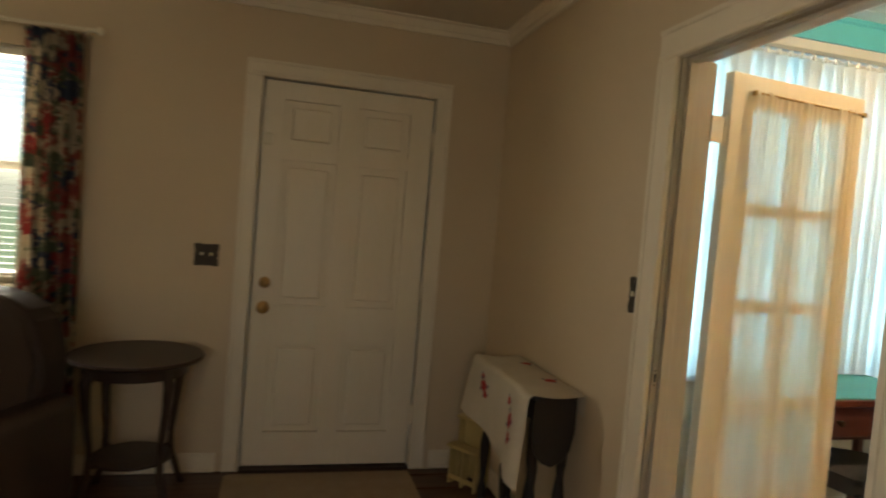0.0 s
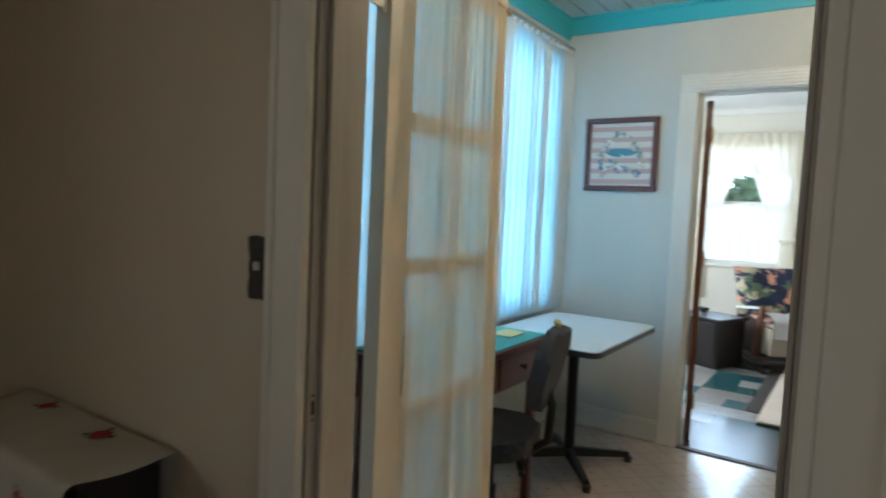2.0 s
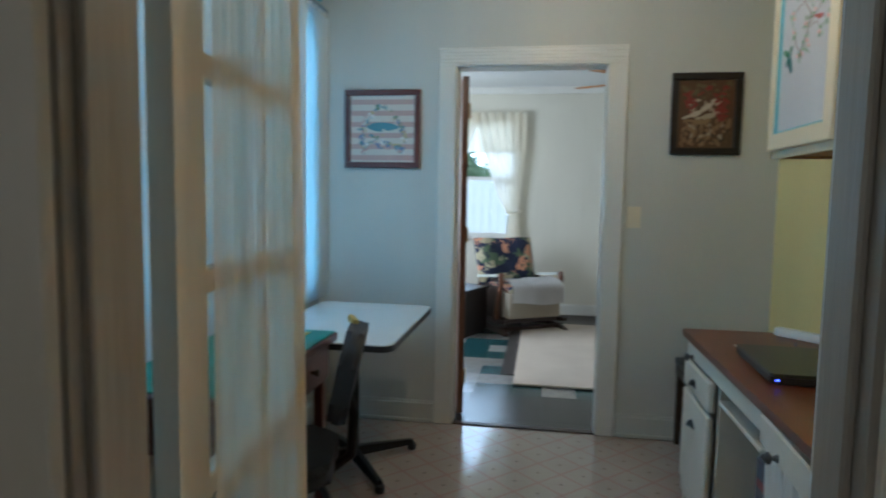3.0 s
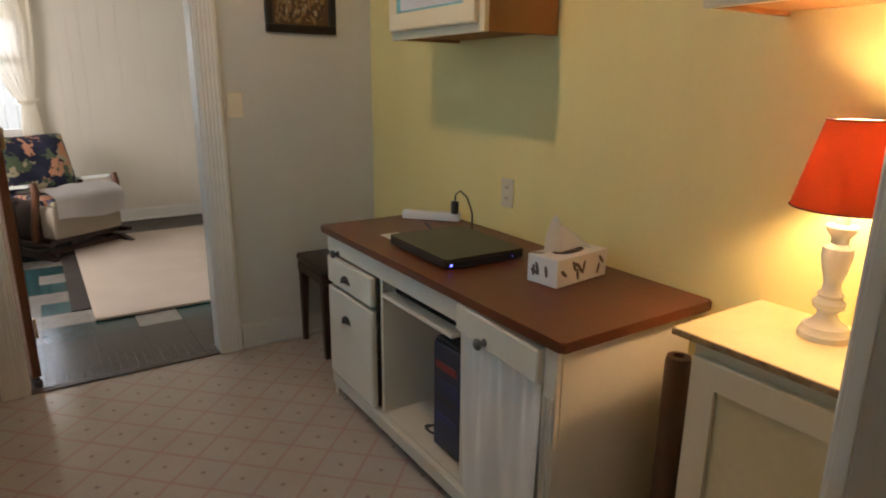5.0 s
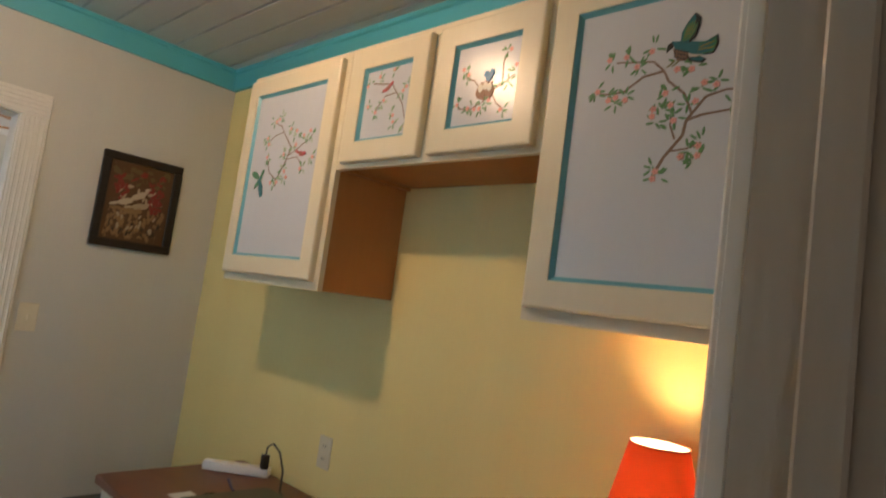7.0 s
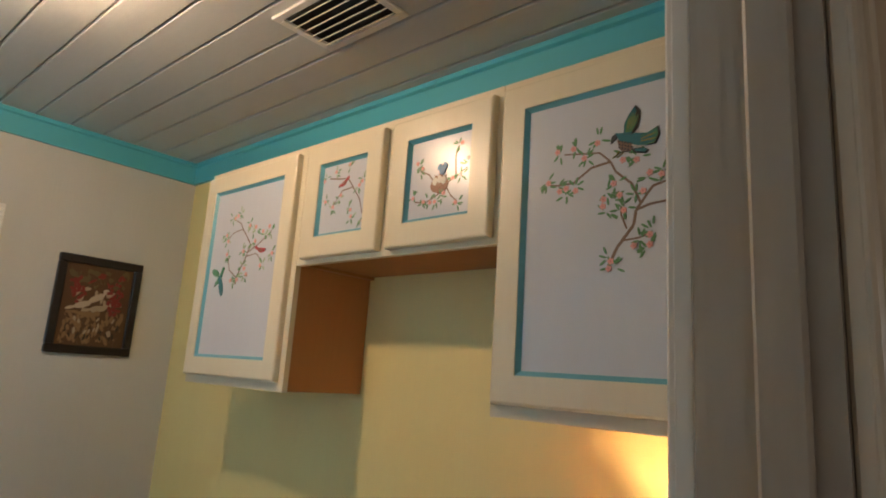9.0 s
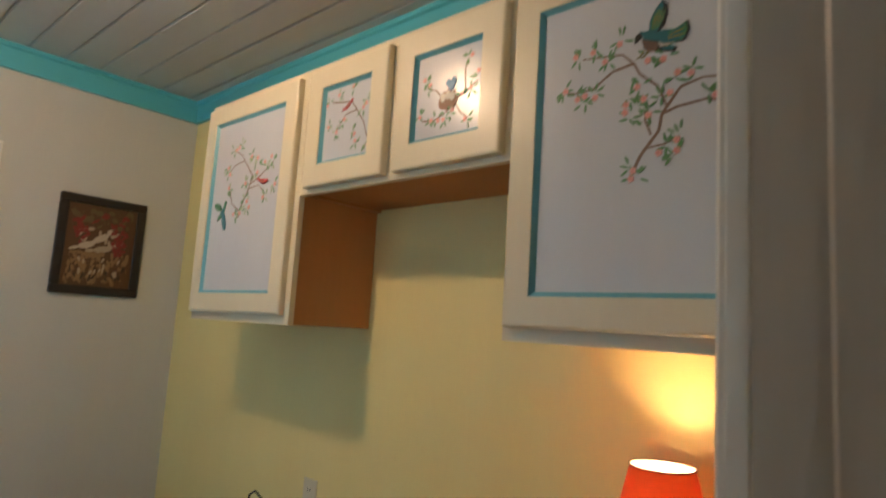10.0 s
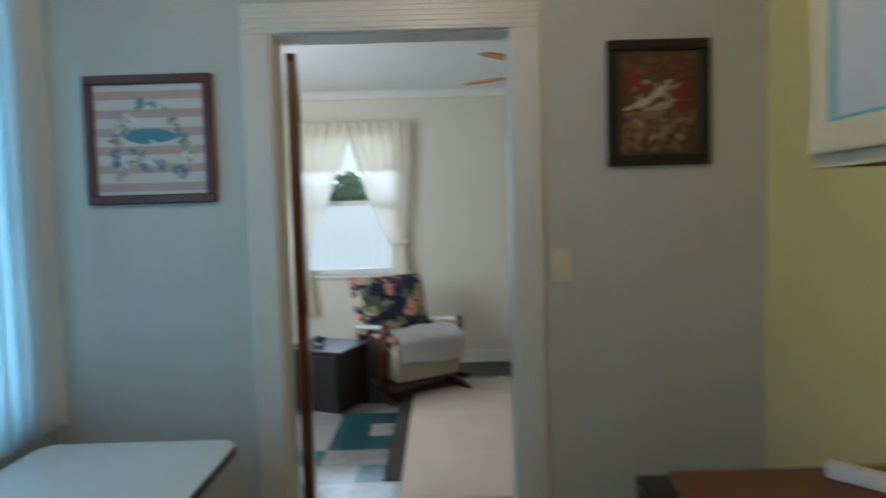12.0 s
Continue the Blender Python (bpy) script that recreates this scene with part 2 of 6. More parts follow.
def open_weave(m, clear):
    """Lets part of the light straight through between the threads."""
    n, l = m.node_tree.nodes, m.node_tree.links
    src = n["Material Output"].inputs[0].links[0].from_socket
    t, mx = n.new("ShaderNodeBsdfTransparent"), n.new("ShaderNodeMixShader")
    mx.inputs[0].default_value = clear
    l.new(src, mx.inputs[1]), l.new(t.outputs[0], mx.inputs[2]), l.new(mx.outputs[0], n["Material Output"].inputs[0])


open_weave(M["french_sheer"], 0.15)
M["lace"] = sheer("lace", (0.95, 0.91, 0.82), (0.91, 0.86, 0.73), 0.62, 8.0, (1, 3, 0.3))
open_weave(M["lace"], 0.03)
M["shade_red"] = sheer("shade_red", (0.56, 0.078, 0.020), (0.50, 0.066, 0.016), 0.12, 10)
M["shade_lining"] = sheer("shade_lining", (0.80, 0.76, 0.66), (0.76, 0.72, 0.62), 0.3, 10)
M["desk_curtain"] = sheer("desk_curtain", (0.82, 0.79, 0.73), (0.76, 0.72, 0.65), 0.04, 6)
M["pane"] = glass("pane")
M["bulb"] = glow("bulb", (1.0, 0.72, 0.38), 25.0)
bulb_n, bulb_l = M["bulb"].node_tree.nodes, M["bulb"].node_tree.links
bulb_clear, bulb_sum = bulb_n.new("ShaderNodeBsdfTransparent"), bulb_n.new("ShaderNodeAddShader")
bulb_l.new(bulb_n["Material Output"].inputs[0].links[0].from_socket, bulb_sum.inputs[0]), bulb_l.new(bulb_clear.outputs[0], bulb_sum.inputs[1])
bulb_l.new(bulb_sum.outputs[0], bulb_n["Material Output"].inputs[0])
M["blue_led"] = glow("blue_led", (0.10, 0.12, 1.0), 7.0)
M["leaf"] = sheer("leaf", (0.17, 0.25, 0.12), (0.20, 0.27, 0.16), 0.6, 8)
M["bark"] = material("bark", (0.10, 0.075, 0.05), 0.9, None, 8, 80, 0.8, 0.5)
M["grass"] = material("grass", (0.07, 0.11, 0.035), 0.9, (0.10, 0.12, 0.05), 3, 60, 0.9, 0.5)
M["gap_dark"] = material("gap_dark", (0.03, 0.03, 0.03), 0.8)


def vinyl_floor():
    """Printed sheet vinyl: a diagonal lattice of thin rosy lines with a small motif in each square."""
    m = material("printed_vinyl", (0.46, 0.40, 0.35), 0.11, (0.40, 0.345, 0.30), 5, 70, 0.7, 0.03)
    n, l = m.node_tree.nodes, m.node_tree.links
    b = n["Principled BSDF"]
    base = b.inputs["Base Color"].links[0].from_socket
    tc = n.new("ShaderNodeTexCoord")
    sep = n.new("ShaderNodeSeparateXYZ")
    l.new(tc.outputs["Object"], sep.inputs[0])

    def op(kind, a, c=None):
        q = n.new("ShaderNodeMath")
        q.operation = kind
        for k, v in ((0, a), (1, c)):
            if v is None:
                continue
            if isinstance(v, (int, float)):
                q.inputs[k].default_value = v
            else:
                l.new(v, q.inputs[k])
        return q.outputs[0]

    pitch = 0.215
    u = op("DIVIDE", op("ADD", sep.outputs[0], sep.outputs[1]), pitch)
    v = op("DIVIDE", op("SUBTRACT", sep.outputs[0], sep.outputs[1]), pitch)
    du = op("ABSOLUTE", op("SUBTRACT", op("FRACT", op("ADD", u, 100)), 0.5))
    dv = op("ABSOLUTE", op("SUBTRACT", op("FRACT", op("ADD", v, 100)), 0.5))
    line = op("MAXIMUM", op("GREATER_THAN", du, 0.462), op("GREATER_THAN", dv, 0.462))
    thin = op("LESS_THAN", op("ABSOLUTE", op("SUBTRACT", du, dv)), 0.012)
    dot = op("LESS_THAN", op("ADD", op("MULTIPLY", du, du), op("MULTIPLY", dv, dv)), 0.0035)
    for mask, col, k in ((thin, (0.42, 0.30, 0.27), 0.4), (line, (0.42, 0.25, 0.23), 0.65), (dot, (0.22, 0.16, 0.15), 0.6)):
        mx = n.new("ShaderNodeMix")
        mx.data_type = "RGBA"
        l.new(op("MULTIPLY", mask, k), mx.inputs["Factor"])
        l.new(base, mx.inputs["A"])
        mx.inputs["B"].default_value = rgb(col)
        base = mx.outputs["Result"]
    l.new(base, b.inputs["Base Color"])
    return m


M["vinyl"] = vinyl_floor()


def patchwork(name, colors, scale, detail=2.0, rough=0.8, distort=0.6):
    """Broad irregular patches of several colours: floral and leafy prints."""
    m = bpy.data.materials.new(name)
    m.use_nodes = True
    n, l = m.node_tree.nodes, m.node_tree.links
    b = n["Principled BSDF"]
    b.inputs["Roughness"].default_value = rough
    tc, no, vo, ramp = n.new("ShaderNodeTexCoord"), n.new("ShaderNodeTexNoise"), n.new("ShaderNodeTexVoronoi"), n.new("ShaderNodeValToRGB")
    no.inputs["Scale"].default_value, no.inputs["Detail"].default_value = scale * 1.5, detail
    mixv = n.new("ShaderNodeMix")
    mixv.data_type = "VECTOR"
    mixv.inputs["Factor"].default_value = distort * 0.25
    l.new(tc.outputs["Object"], no.inputs["Vector"]), l.new(tc.outputs["Object"], mixv.inputs["A"]), l.new(no.outputs["Color"], mixv.inputs["B"])
    vo.inputs["Scale"].default_value = scale
    l.new(mixv.outputs["Result"], vo.inputs["Vector"])
    hue = n.new("ShaderNodeSeparateColor")
    l.new(vo.outputs["Color"], hue.inputs[0])
    e = ramp.color_ramp
    e.interpolation = "CONSTANT"
    while len(e.elements) < len(colors):
        e.elements.new(0.5)
    for k, c in enumerate(colors):
        e.elements[k].position, e.elements[k].color = k / len(colors), rgb(c)
    l.new(hue.outputs[0], ramp.inputs[0]), l.new(ramp.outputs[0], b.inputs["Base Color"])
    return m


M["rocker_print"] = patchwork("rocker_print", [(0.012, 0.016, 0.045), (0.02, 0.025, 0.06), (0.62, 0.30, 0.18), (0.014, 0.02, 0.05), (0.45, 0.40, 0.26), (0.10, 0.14, 0.08)], 13)
M["curtain_print"] = patchwork("curtain_print", [(0.55, 0.48, 0.36), (0.30, 0.05, 0.05), (0.05, 0.07, 0.12), (0.50, 0.42, 0.30), (0.12, 0.15, 0.10), (0.35, 0.10, 0.08)], 18)


# ---- mesh helpers ----
def add_box(bm, lo, hi, bev=0.0, seg=1):
    vs = [bm.verts.new((x, y, z)) for x in (lo[0], hi[0]) for y in (lo[1], hi[1]) for z in (lo[2], hi[2])]
    fs = [bm.faces.new([vs[i] for i in q]) for q in ((0, 1, 3, 2), (4, 6, 7, 5), (0, 4, 5, 1), (2, 3, 7, 6), (0, 2, 6, 4), (1, 5, 7, 3))]
    if bev:
        es = list({e for f in fs for e in f.edges})
        bmesh.ops.bevel(bm, geom=es, offset=bev, segments=seg, affect="EDGES", profile=0.6)


def box(lo, hi, bev=0.0, seg=1):
    bm = bmesh.new()
    add_box(bm, lo, hi, bev, seg)
    return bm


def add_lathe(bm, profile, centre=(0, 0, 0), seg=24, cap=True):
    rings = []
    for r, z in profile:
        rings.append([bm.verts.new((centre[0] + r * math.cos(2 * math.pi * k / seg), centre[1] + r * math.sin(2 * math.pi * k / seg), centre[2] + z)) for k in range(seg)])
    for a, b in zip(rings, rings[1:]):
        for k in range(seg):
            bm.faces.new((a[k], a[(k + 1) % seg], b[(k + 1) % seg], b[k]))
    if cap:
        bm.faces.new(rings[0][::-1])
        bm.faces.new(rings[-1])


def lathe(profile, centre=(0, 0, 0), seg=24, cap=True):
    bm = bmesh.new()
    add_lathe(bm, profile, centre, seg, cap)
    return bm


def add_tube(bm, pts, radii, seg=8):
    pts = [Vector(p) for p in pts]
    radii = radii if isinstance(radii, (list, tuple)) else [radii] * len(pts)
    rings, side = [], None
    for k, p in enumerate(pts):
        d = (pts[min(k + 1, len(pts) - 1)] - pts[max(k - 1, 0)]).normalized()
        if side is None:
            side = d.orthogonal().normalized()
        side = (side - d * side.dot(d)).normalized()
        up = d.cross(side)
        rings.append([bm.verts.new(p + radii[k] * (math.cos(2 * math.pi * j / seg) * side + math.sin(2 * math.pi * j / seg) * up)) for j in range(seg)])
    for a, b in zip(rings, rings[1:]):
        for j in range(seg):
            bm.faces.new((a[j], a[(j + 1) % seg], b[(j + 1) % seg], b[j]))
    bm.faces.new(rings[0][::-1]), bm.faces.new(rings[-1])


def tube(pts, radii, seg=8):
    bm = bmesh.new()
    add_tube(bm, pts, radii, seg)
    return bm


def add_sheet(bm, f, nu, nv, thick=0.0):
    """A grid surface from f(u, v), u and v from 0 to 1."""
    g = [[bm.verts.new(f(i / nu, j / nv)) for j in range(nv + 1)] for i in range(nu + 1)]
    fs = [bm.faces.new((g[i][j], g[i + 1][j], g[i + 1][j + 1], g[i][j + 1])) for i in range(nu) for j in range(nv)]
    if thick:
        bmesh.ops.solidify(bm, geom=fs, thickness=thick)


def sheet(f, nu, nv, thick=0.0):
    bm = bmesh.new()
    add_sheet(bm, f, nu, nv, thick)
    return bm


def add_prism(bm, outline, axis, a, b):
    """A plane outline drawn out along an axis from a to b."""
    def at(p, h):
        return {"x": (h, p[0], p[1]), "y": (p[0], h, p[1]), "z": (p[0], p[1], h)}[axis]
    lo, hi = [bm.verts.new(at(p, a)) for p in outline], [bm.verts.new(at(p, b)) for p in outline]
    n = len(outline)
    bm.faces.new(lo[::-1]), bm.faces.new(hi)
    for k in range(n):
        bm.faces.new((lo[k], lo[(k + 1) % n], hi[(k + 1) % n], hi[k]))


def prism(outline, axis, a, b, bev=0.0):
    bm = bmesh.new()
    add_prism(bm, outline, axis, a, b)
    if bev:
        bmesh.ops.bevel(bm, geom=bm.edges[:], offset=bev, segments=1, affect="EDGES")
    return bm


def round_rect(x0, x1, y0, y1, r, seg=5):
    pts = []
    for cx, cy, a0 in ((x1 - r, y1 - r, 0), (x0 + r, y1 - r, 90), (x0 + r, y0 + r, 180), (x1 - r, y0 + r, 270)):
        for k in range(seg + 1):
            a = radians(a0 + 90 * k / seg)
            pts.append((cx + r * math.cos(a), cy + r * math.sin(a)))
    return pts


def ring(x0, x1, z0, z1, sx, sz0, sz1, y0, y1, bev=0.0):
    """A flat rectangular frame with an opening, its faces at y0 and y1; the rim at y1 is rounded by bev."""
    bm = bmesh.new()
    out = ((x0, z0), (x1, z0), (x1, z1), (x0, z1))
    inn = ((x0 + sx, z0 + sz0), (x1 - sx, z0 + sz0), (x1 - sx, z1 - sz1), (x0 + sx, z1 - sz1))
    v = {(n, k, y): bm.verts.new((p[0], y, p[1])) for n, ps in (("o", out), ("i", inn)) for k, p in enumerate(ps) for y in (y0, y1)}
    for k in range(4):
        j = (k + 1) % 4
        for y in (y0, y1):
            bm.faces.new((v["o", k, y], v["o", j, y], v["i", j, y], v["i", k, y]))
        for n in "oi":
            bm.faces.new((v[n, k, y0], v[n, j, y0], v[n, j, y1], v[n, k, y1]))
    if bev:
        es = [bm.edges.get((v["o", k, y1], v["o", (k + 1) % 4, y1])) for k in range(4)]
        bmesh.ops.bevel(bm, geom=es, offset=bev, segments=2, affect="EDGES", profile=0.5)
    return bm


def mesh(name, bm, mat, smooth=False):
    bmesh.ops.recalc_face_normals(bm, faces=bm.faces[:])
    me = bpy.data.meshes.new(name)
    bm.to_mesh(me)
    bm.free()
    for k in (mat if isinstance(mat, (list, tuple)) else [mat]):
        me.materials.append(M[k] if isinstance(k, str) else k)
    if smooth:
        for p in me.polygons:
            p.use_smooth = True
        me.set_sharp_from_angle(angle=radians(40))
    return me


def part(name, bm, mat, parent, label="", smooth=False):
    ob = new(name, mesh(name, bm, mat, smooth))
    ob.parent = parent
    return tagged(ob, label)


def solid(name, bm, mat, label, category, kind="", smooth=False, group=""):
    return tagged(new(name, mesh(name, bm, mat, smooth)), label, category, group, kind)


def thing(name, label, category, m=None, group="", kind=""):
    ob = new(name)
    if m is not None:
        ob.matrix_world = m
    return tagged(ob, label, category, group, kind)


def wall(name, axis, at, span, height, holes, mats, label):
    """A wall across an axis, from at[0] to at[1], with openings (a, b, bottom, top); mats: low side, high side, reveals."""
    bm = bmesh.new()

    def blk(a, b, z0, z1):
        if b - a < 1e-4 or z1 - z0 < 1e-4:
            return
        lo, hi = ((at[0], a, z0), (at[1], b, z1)) if axis == "x" else ((a, at[0], z0), (b, at[1], z1))
        add_box(bm, lo, hi)
    edge = span[0]
    for a, b, z0, z1 in sorted(holes):
        blk(edge, a, height[0], height[1])
        blk(a, b, height[0], z0)
        blk(a, b, z1, height[1])
        edge = b
    blk(edge, span[1], height[0], height[1])
    me = mesh(name, bm, mats)
    k = 0 if axis == "x" else 1
    for p in me.polygons:
        p.material_index = 0 if p.normal[k] < -0.5 else 1 if p.normal[k] > 0.5 else 2
    return tagged(new(name, me), label, "wall", kind="structure")


def casing(parent, axis, face, out, a, b, top, width, depth, mat, floor=0.0, fluted=False):
    """Door casing of two uprights and a head on a wall's face; out is +1 or -1, the way it stands proud."""
    f0, f1 = sorted((face + 0.0005 * out, face + depth * out))

    def piece(nm, lo, hi, upright):
        bm = bmesh.new()
        w = width / 7
        def put(u0, u1, d, z0, z1):
            g0, g1 = sorted((face + 0.0005 * out, face + d * out))
            lo_, hi_ = ((g0, u0, z0), (g1, u1, z1)) if axis == "x" else ((u0, g0, z0), (u1, g1, z1))
            add_box(bm, lo_, hi_, 0.003)
        if fluted and upright:
            put(lo[0], hi[0], depth * 0.86, lo[1], hi[1])
            for k in range(5):
                c = lo[0] + width * (0.14 + 0.18 * k)
                put(c - w * 0.28, c + w * 0.28, depth, lo[1] + 0.001, hi[1] - 0.001)
        elif fluted:
            put(lo[0], hi[0], depth * 0.86, lo[1], hi[1])
            for k in range(5):
                c = lo[1] + (hi[1] - lo[1]) * (0.14 + 0.18 * k)
                put(lo[0] + 0.001, hi[0] - 0.001, depth, c - w * 0.28, c + w * 0.28)
        else:
            put(lo[0], hi[0], depth * 0.8, lo[1], hi[1])
            if upright:
                inner = lo[0] if lo[0] >= b else hi[0] - 0.022
                outer = hi[0] - 0.02 if lo[0] >= b else lo[0]
                put(inner + 0.0012, inner + 0.0208, depth, lo[1] + 0.001, hi[1] - 0.001)
                put(outer + 0.0012, outer + 0.0188, depth * 1.15, lo[1] + 0.001, hi[1] - 0.001)
            else:
                put(lo[0] + 0.001, hi[0] - 0.001, depth, lo[1] + 0.0012, lo[1] + 0.0208)
                put(lo[0] + 0.001, hi[0] - 0.001, depth * 1.15, hi[1] - 0.0188, hi[1] - 0.0012)
        part(nm, bm, mat, parent)
    piece("casing_upright", (a - width, floor), (a, top), True)
    piece("casing_upright", (b, floor), (b + width, top), True)
    piece("casing_head", (a - width, top), (b + width, top + width), False)


# ---- structure ----
LX, OX = 1.07, 1.17            # living and office faces of the wall between them
DOOR_Y0, DOOR_Y1, DOOR_TOP = 0.921, 1.685, 1.965
FAR, FARB = 4.0, 4.12          # office and back-room faces of the far wall
D2_Y0, D2_Y1, D2_TOP = 0.875, 1.685, 2.04
BACK = 7.62
OC = 2.55
YW = -0.012                    # office face of the yellow wall

solid("ground", box((-60, -60, -0.42), (70, 60, -0.4)), "grass", "mown green lawn around the house", "ground", "structure")
solid("floor_living", box((-3.2, -2.6, -0.06), (1.12, 3.42, -0.012)), "floor_wood", "dark stained hardwood floor in the living room", "floor", "structure")
solid("floor_office", box((1.12, -0.15, -0.06), (4.03, 2.62, 0.0)), "vinyl", "glossy beige vinyl floor with a printed rosy diamond lattice", "floor", "structure")
floor_back = solid("floor_back", box((4.03, -1.6, -0.06), (7.74, 3.4, -0.006)), "tile_dark", "old square tile floor in teal, cream and dark brown", "floor", "structure")

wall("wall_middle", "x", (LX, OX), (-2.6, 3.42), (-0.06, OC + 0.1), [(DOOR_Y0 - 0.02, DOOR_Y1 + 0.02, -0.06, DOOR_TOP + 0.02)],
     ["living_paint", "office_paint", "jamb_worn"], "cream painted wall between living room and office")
wall("wall_front", "y", (3.30, 3.42), (-3.2, LX), (-0.06, OC + 0.1), [(-2.6, -1.28, 0.93, 2.05), (-0.255, 0.675, -0.06, 2.06)],
     ["living_paint", "white_trim", "trim_cream"], "cream painted front wall with a window and the front door")
wall("wall_living_west", "x", (-3.2, -3.1), (-2.6, 3.3), (-0.06, OC + 0.1), [], ["living_paint"] * 3, "plain cream living room wall")
# The opening is added out of view, for the south fill lamp.
wall("wall_living_south", "y", (-2.6, -2.5), (-3.1, LX), (-0.06, OC + 0.1), [(-1.6, -0.3, 0.93, 2.05)], ["living_paint", "living_paint", "trim_cream"], "cream living room wall with an added unseen window")
wall("wall_office_window", "y", (2.50, 2.62), (OX, FAR), (-0.06, OC + 0.1), [(1.40, 3.78, 0.80, 2.24)],
     ["office_paint", "white_trim", "white_trim"], "pale blue-white office wall with a wide window")
wall("wall_yellow", "y", (-0.145, YW), (OX, FAR), (-0.06, OC + 0.1), [], ["yellow_paint", "yellow_paint", "yellow_paint"], "pale yellow painted office wall behind the cabinets")
wall("wall_far", "x", (FAR, FARB), (-1.7, 3.5), (-0.06, OC + 0.1), [(D2_Y0 - 0.02, D2_Y1 + 0.02, -0.06, D2_TOP + 0.02)],
     ["office_paint", "back_paint", "white_trim"], "pale blue-white office wall with a doorway")
wall("wall_back_east", "x", (BACK, BACK + 0.12), (-1.7, 3.5), (-0.06, OC + 0.1), [(1.50, 2.42, 0.86, 2.20)],
     ["back_paint", "white_trim", "white_trim"], "cream wood-panelled wall with a curtained window")
# The hole here is added out of view, to let the fill lamp in.
wall("wall_back_north", "y", (3.4, 3.5), (FARB, BACK), (-0.06, OC + 0.1), [(4.9, 6.5, 0.8, 2.2)], ["back_paint"] * 3, "plain cream back-room wall")
wall("wall_back_south", "y", (-1.7, -1.6), (FARB, BACK), (-0.06, OC + 0.1), [], ["back_paint"] * 3, "plain cream back-room wall")

solid("ceiling_living", box((-3.2, -2.6, 2.47), (LX, 3.30, 2.52)), "living_ceiling", "plain cream living room ceiling", "ceiling", "structure")
solid("ceiling_back", box((FARB, -1.6, 2.545), (BACK, 3.4, 2.595)), "white_ceiling", "white back-room ceiling", "ceiling", "structure")
bm = bmesh.new()
add_box(bm, (OX, YW, OC + 0.012), (FAR, 2.5, OC + 0.06))
k = 0.061 - 0.1355
while k < 2.49:
    add_box(bm, (OX, max(k + 0.003, YW), OC), (FAR, min(k + 0.1325, 2.5), OC + 0.014), 0.004)
    k += 0.1355
solid("ceiling_office", bm, "plank_white", "white painted tongue-and-groove plank ceiling", "ceiling", "structure")


def crown_run(bm, axis, face, out, a, b, z0, z1, proud):
    prof = [(0, z0), (proud * 0.55, z0), (proud * 0.6, z0 + (z1 - z0) * 0.78), (proud, z0 + (z1 - z0) * 0.84), (proud, z1), (0, z1)]
    add_prism(bm, [(face + out * p, z) for p, z in prof], "y" if axis == "x" else "x", a, b)


bm = bmesh.new()
crown_run(bm, "x", FAR - 0.001, -1, YW, 2.5, 2.444, OC, 0.03)
crown_run(bm, "y", YW + 0.001, 1, OX, FAR, 2.444, OC, 0.03)
crown_run(bm, "y", 2.499, -1, OX, FAR, 2.42, OC, 0.03)
crown_run(bm, "x", OX + 0.001, 1, YW, 2.5, 2.444, OC, 0.03)
solid("trim_crown_office", bm, "turquoise", "turquoise painted crown board round the office ceiling", "crown moulding", "structure")
bm = bmesh.new()
for z0, z1, pr in ((2.395, 2.47, 0.03), (2.42, 2.47, 0.05)):
    crown_run(bm, "y", 3.299, -1, -3.1, LX, z0, z1, pr)
    crown_run(bm, "x", LX - 0.001, -1, -2.5, 3.3, z0, z1, pr)
solid("trim_crown_living", bm, "trim_cream", "cream crown moulding round the living room ceiling", "crown moulding", "structure")
bm = bmesh.new()
crown_run(bm, "x", BACK - 0.001, -1, -1.6, 3.4, 2.475, 2.545, 0.05)
solid("trim_crown_back", bm, "white_trim", "white crown moulding in the back room", "crown moulding", "structure")


def baseboard(name, runs, mat, label, high=0.13):
    bm = bmesh.new()
    for axis, face, out, a, b in runs:
        for d, z1 in ((0.012, high), (0.022, high * 0.18), (0.017, high * 0.9)):
            a, b = a + 0.001, b - 0.001
            lo, hi = sorted((face + out * 0.0005, face + out * d))
            add_box(bm, *(((lo, a, 0.001), (hi, b, z1)) if axis == "x" else ((a, lo, 0.001), (b, hi, z1))), 0.003)
    return solid(name, bm, mat, label, "baseboard", "structure")


baseboard("baseboard_office", [("x", FAR, -1, YW, 0.765), ("x", FAR, -1, 1.795, 2.5), ("y", YW, 1, OX, FAR - 0.02), ("y", 2.5, -1, OX, FAR - 0.02)],
          "office_paint", "pale blue-white baseboard round the office")
baseboard("baseboard_living", [("y", 3.30, -1, -3.1, -0.36), ("y", 3.30, -1, 0.78, LX), ("x", LX, -1, 1.79, 3.28)], "trim_cream", "cream living room baseboard", 0.1)
baseboard("baseboard_back", [("x", BACK, -1, -1.6, 3.4)], "white_trim", "white back-room baseboard", 0.12)

# doorway between living room and office
doorway = thing("doorway_trim_1", "worn cream door casing and jamb of the office doorway", "door frame", kind="structure")
casing(doorway, "x", LX, -1, DOOR_Y0 - 0.006, DOOR_Y1 + 0.006, DOOR_TOP + 0.006, 0.10, 0.02, "trim_cream")
casing(doorway, "x", OX, 1, DOOR_Y0 - 0.006, DOOR_Y1 + 0.030, DOOR_TOP + 0.006, 0.10, 0.025, "white_trim")
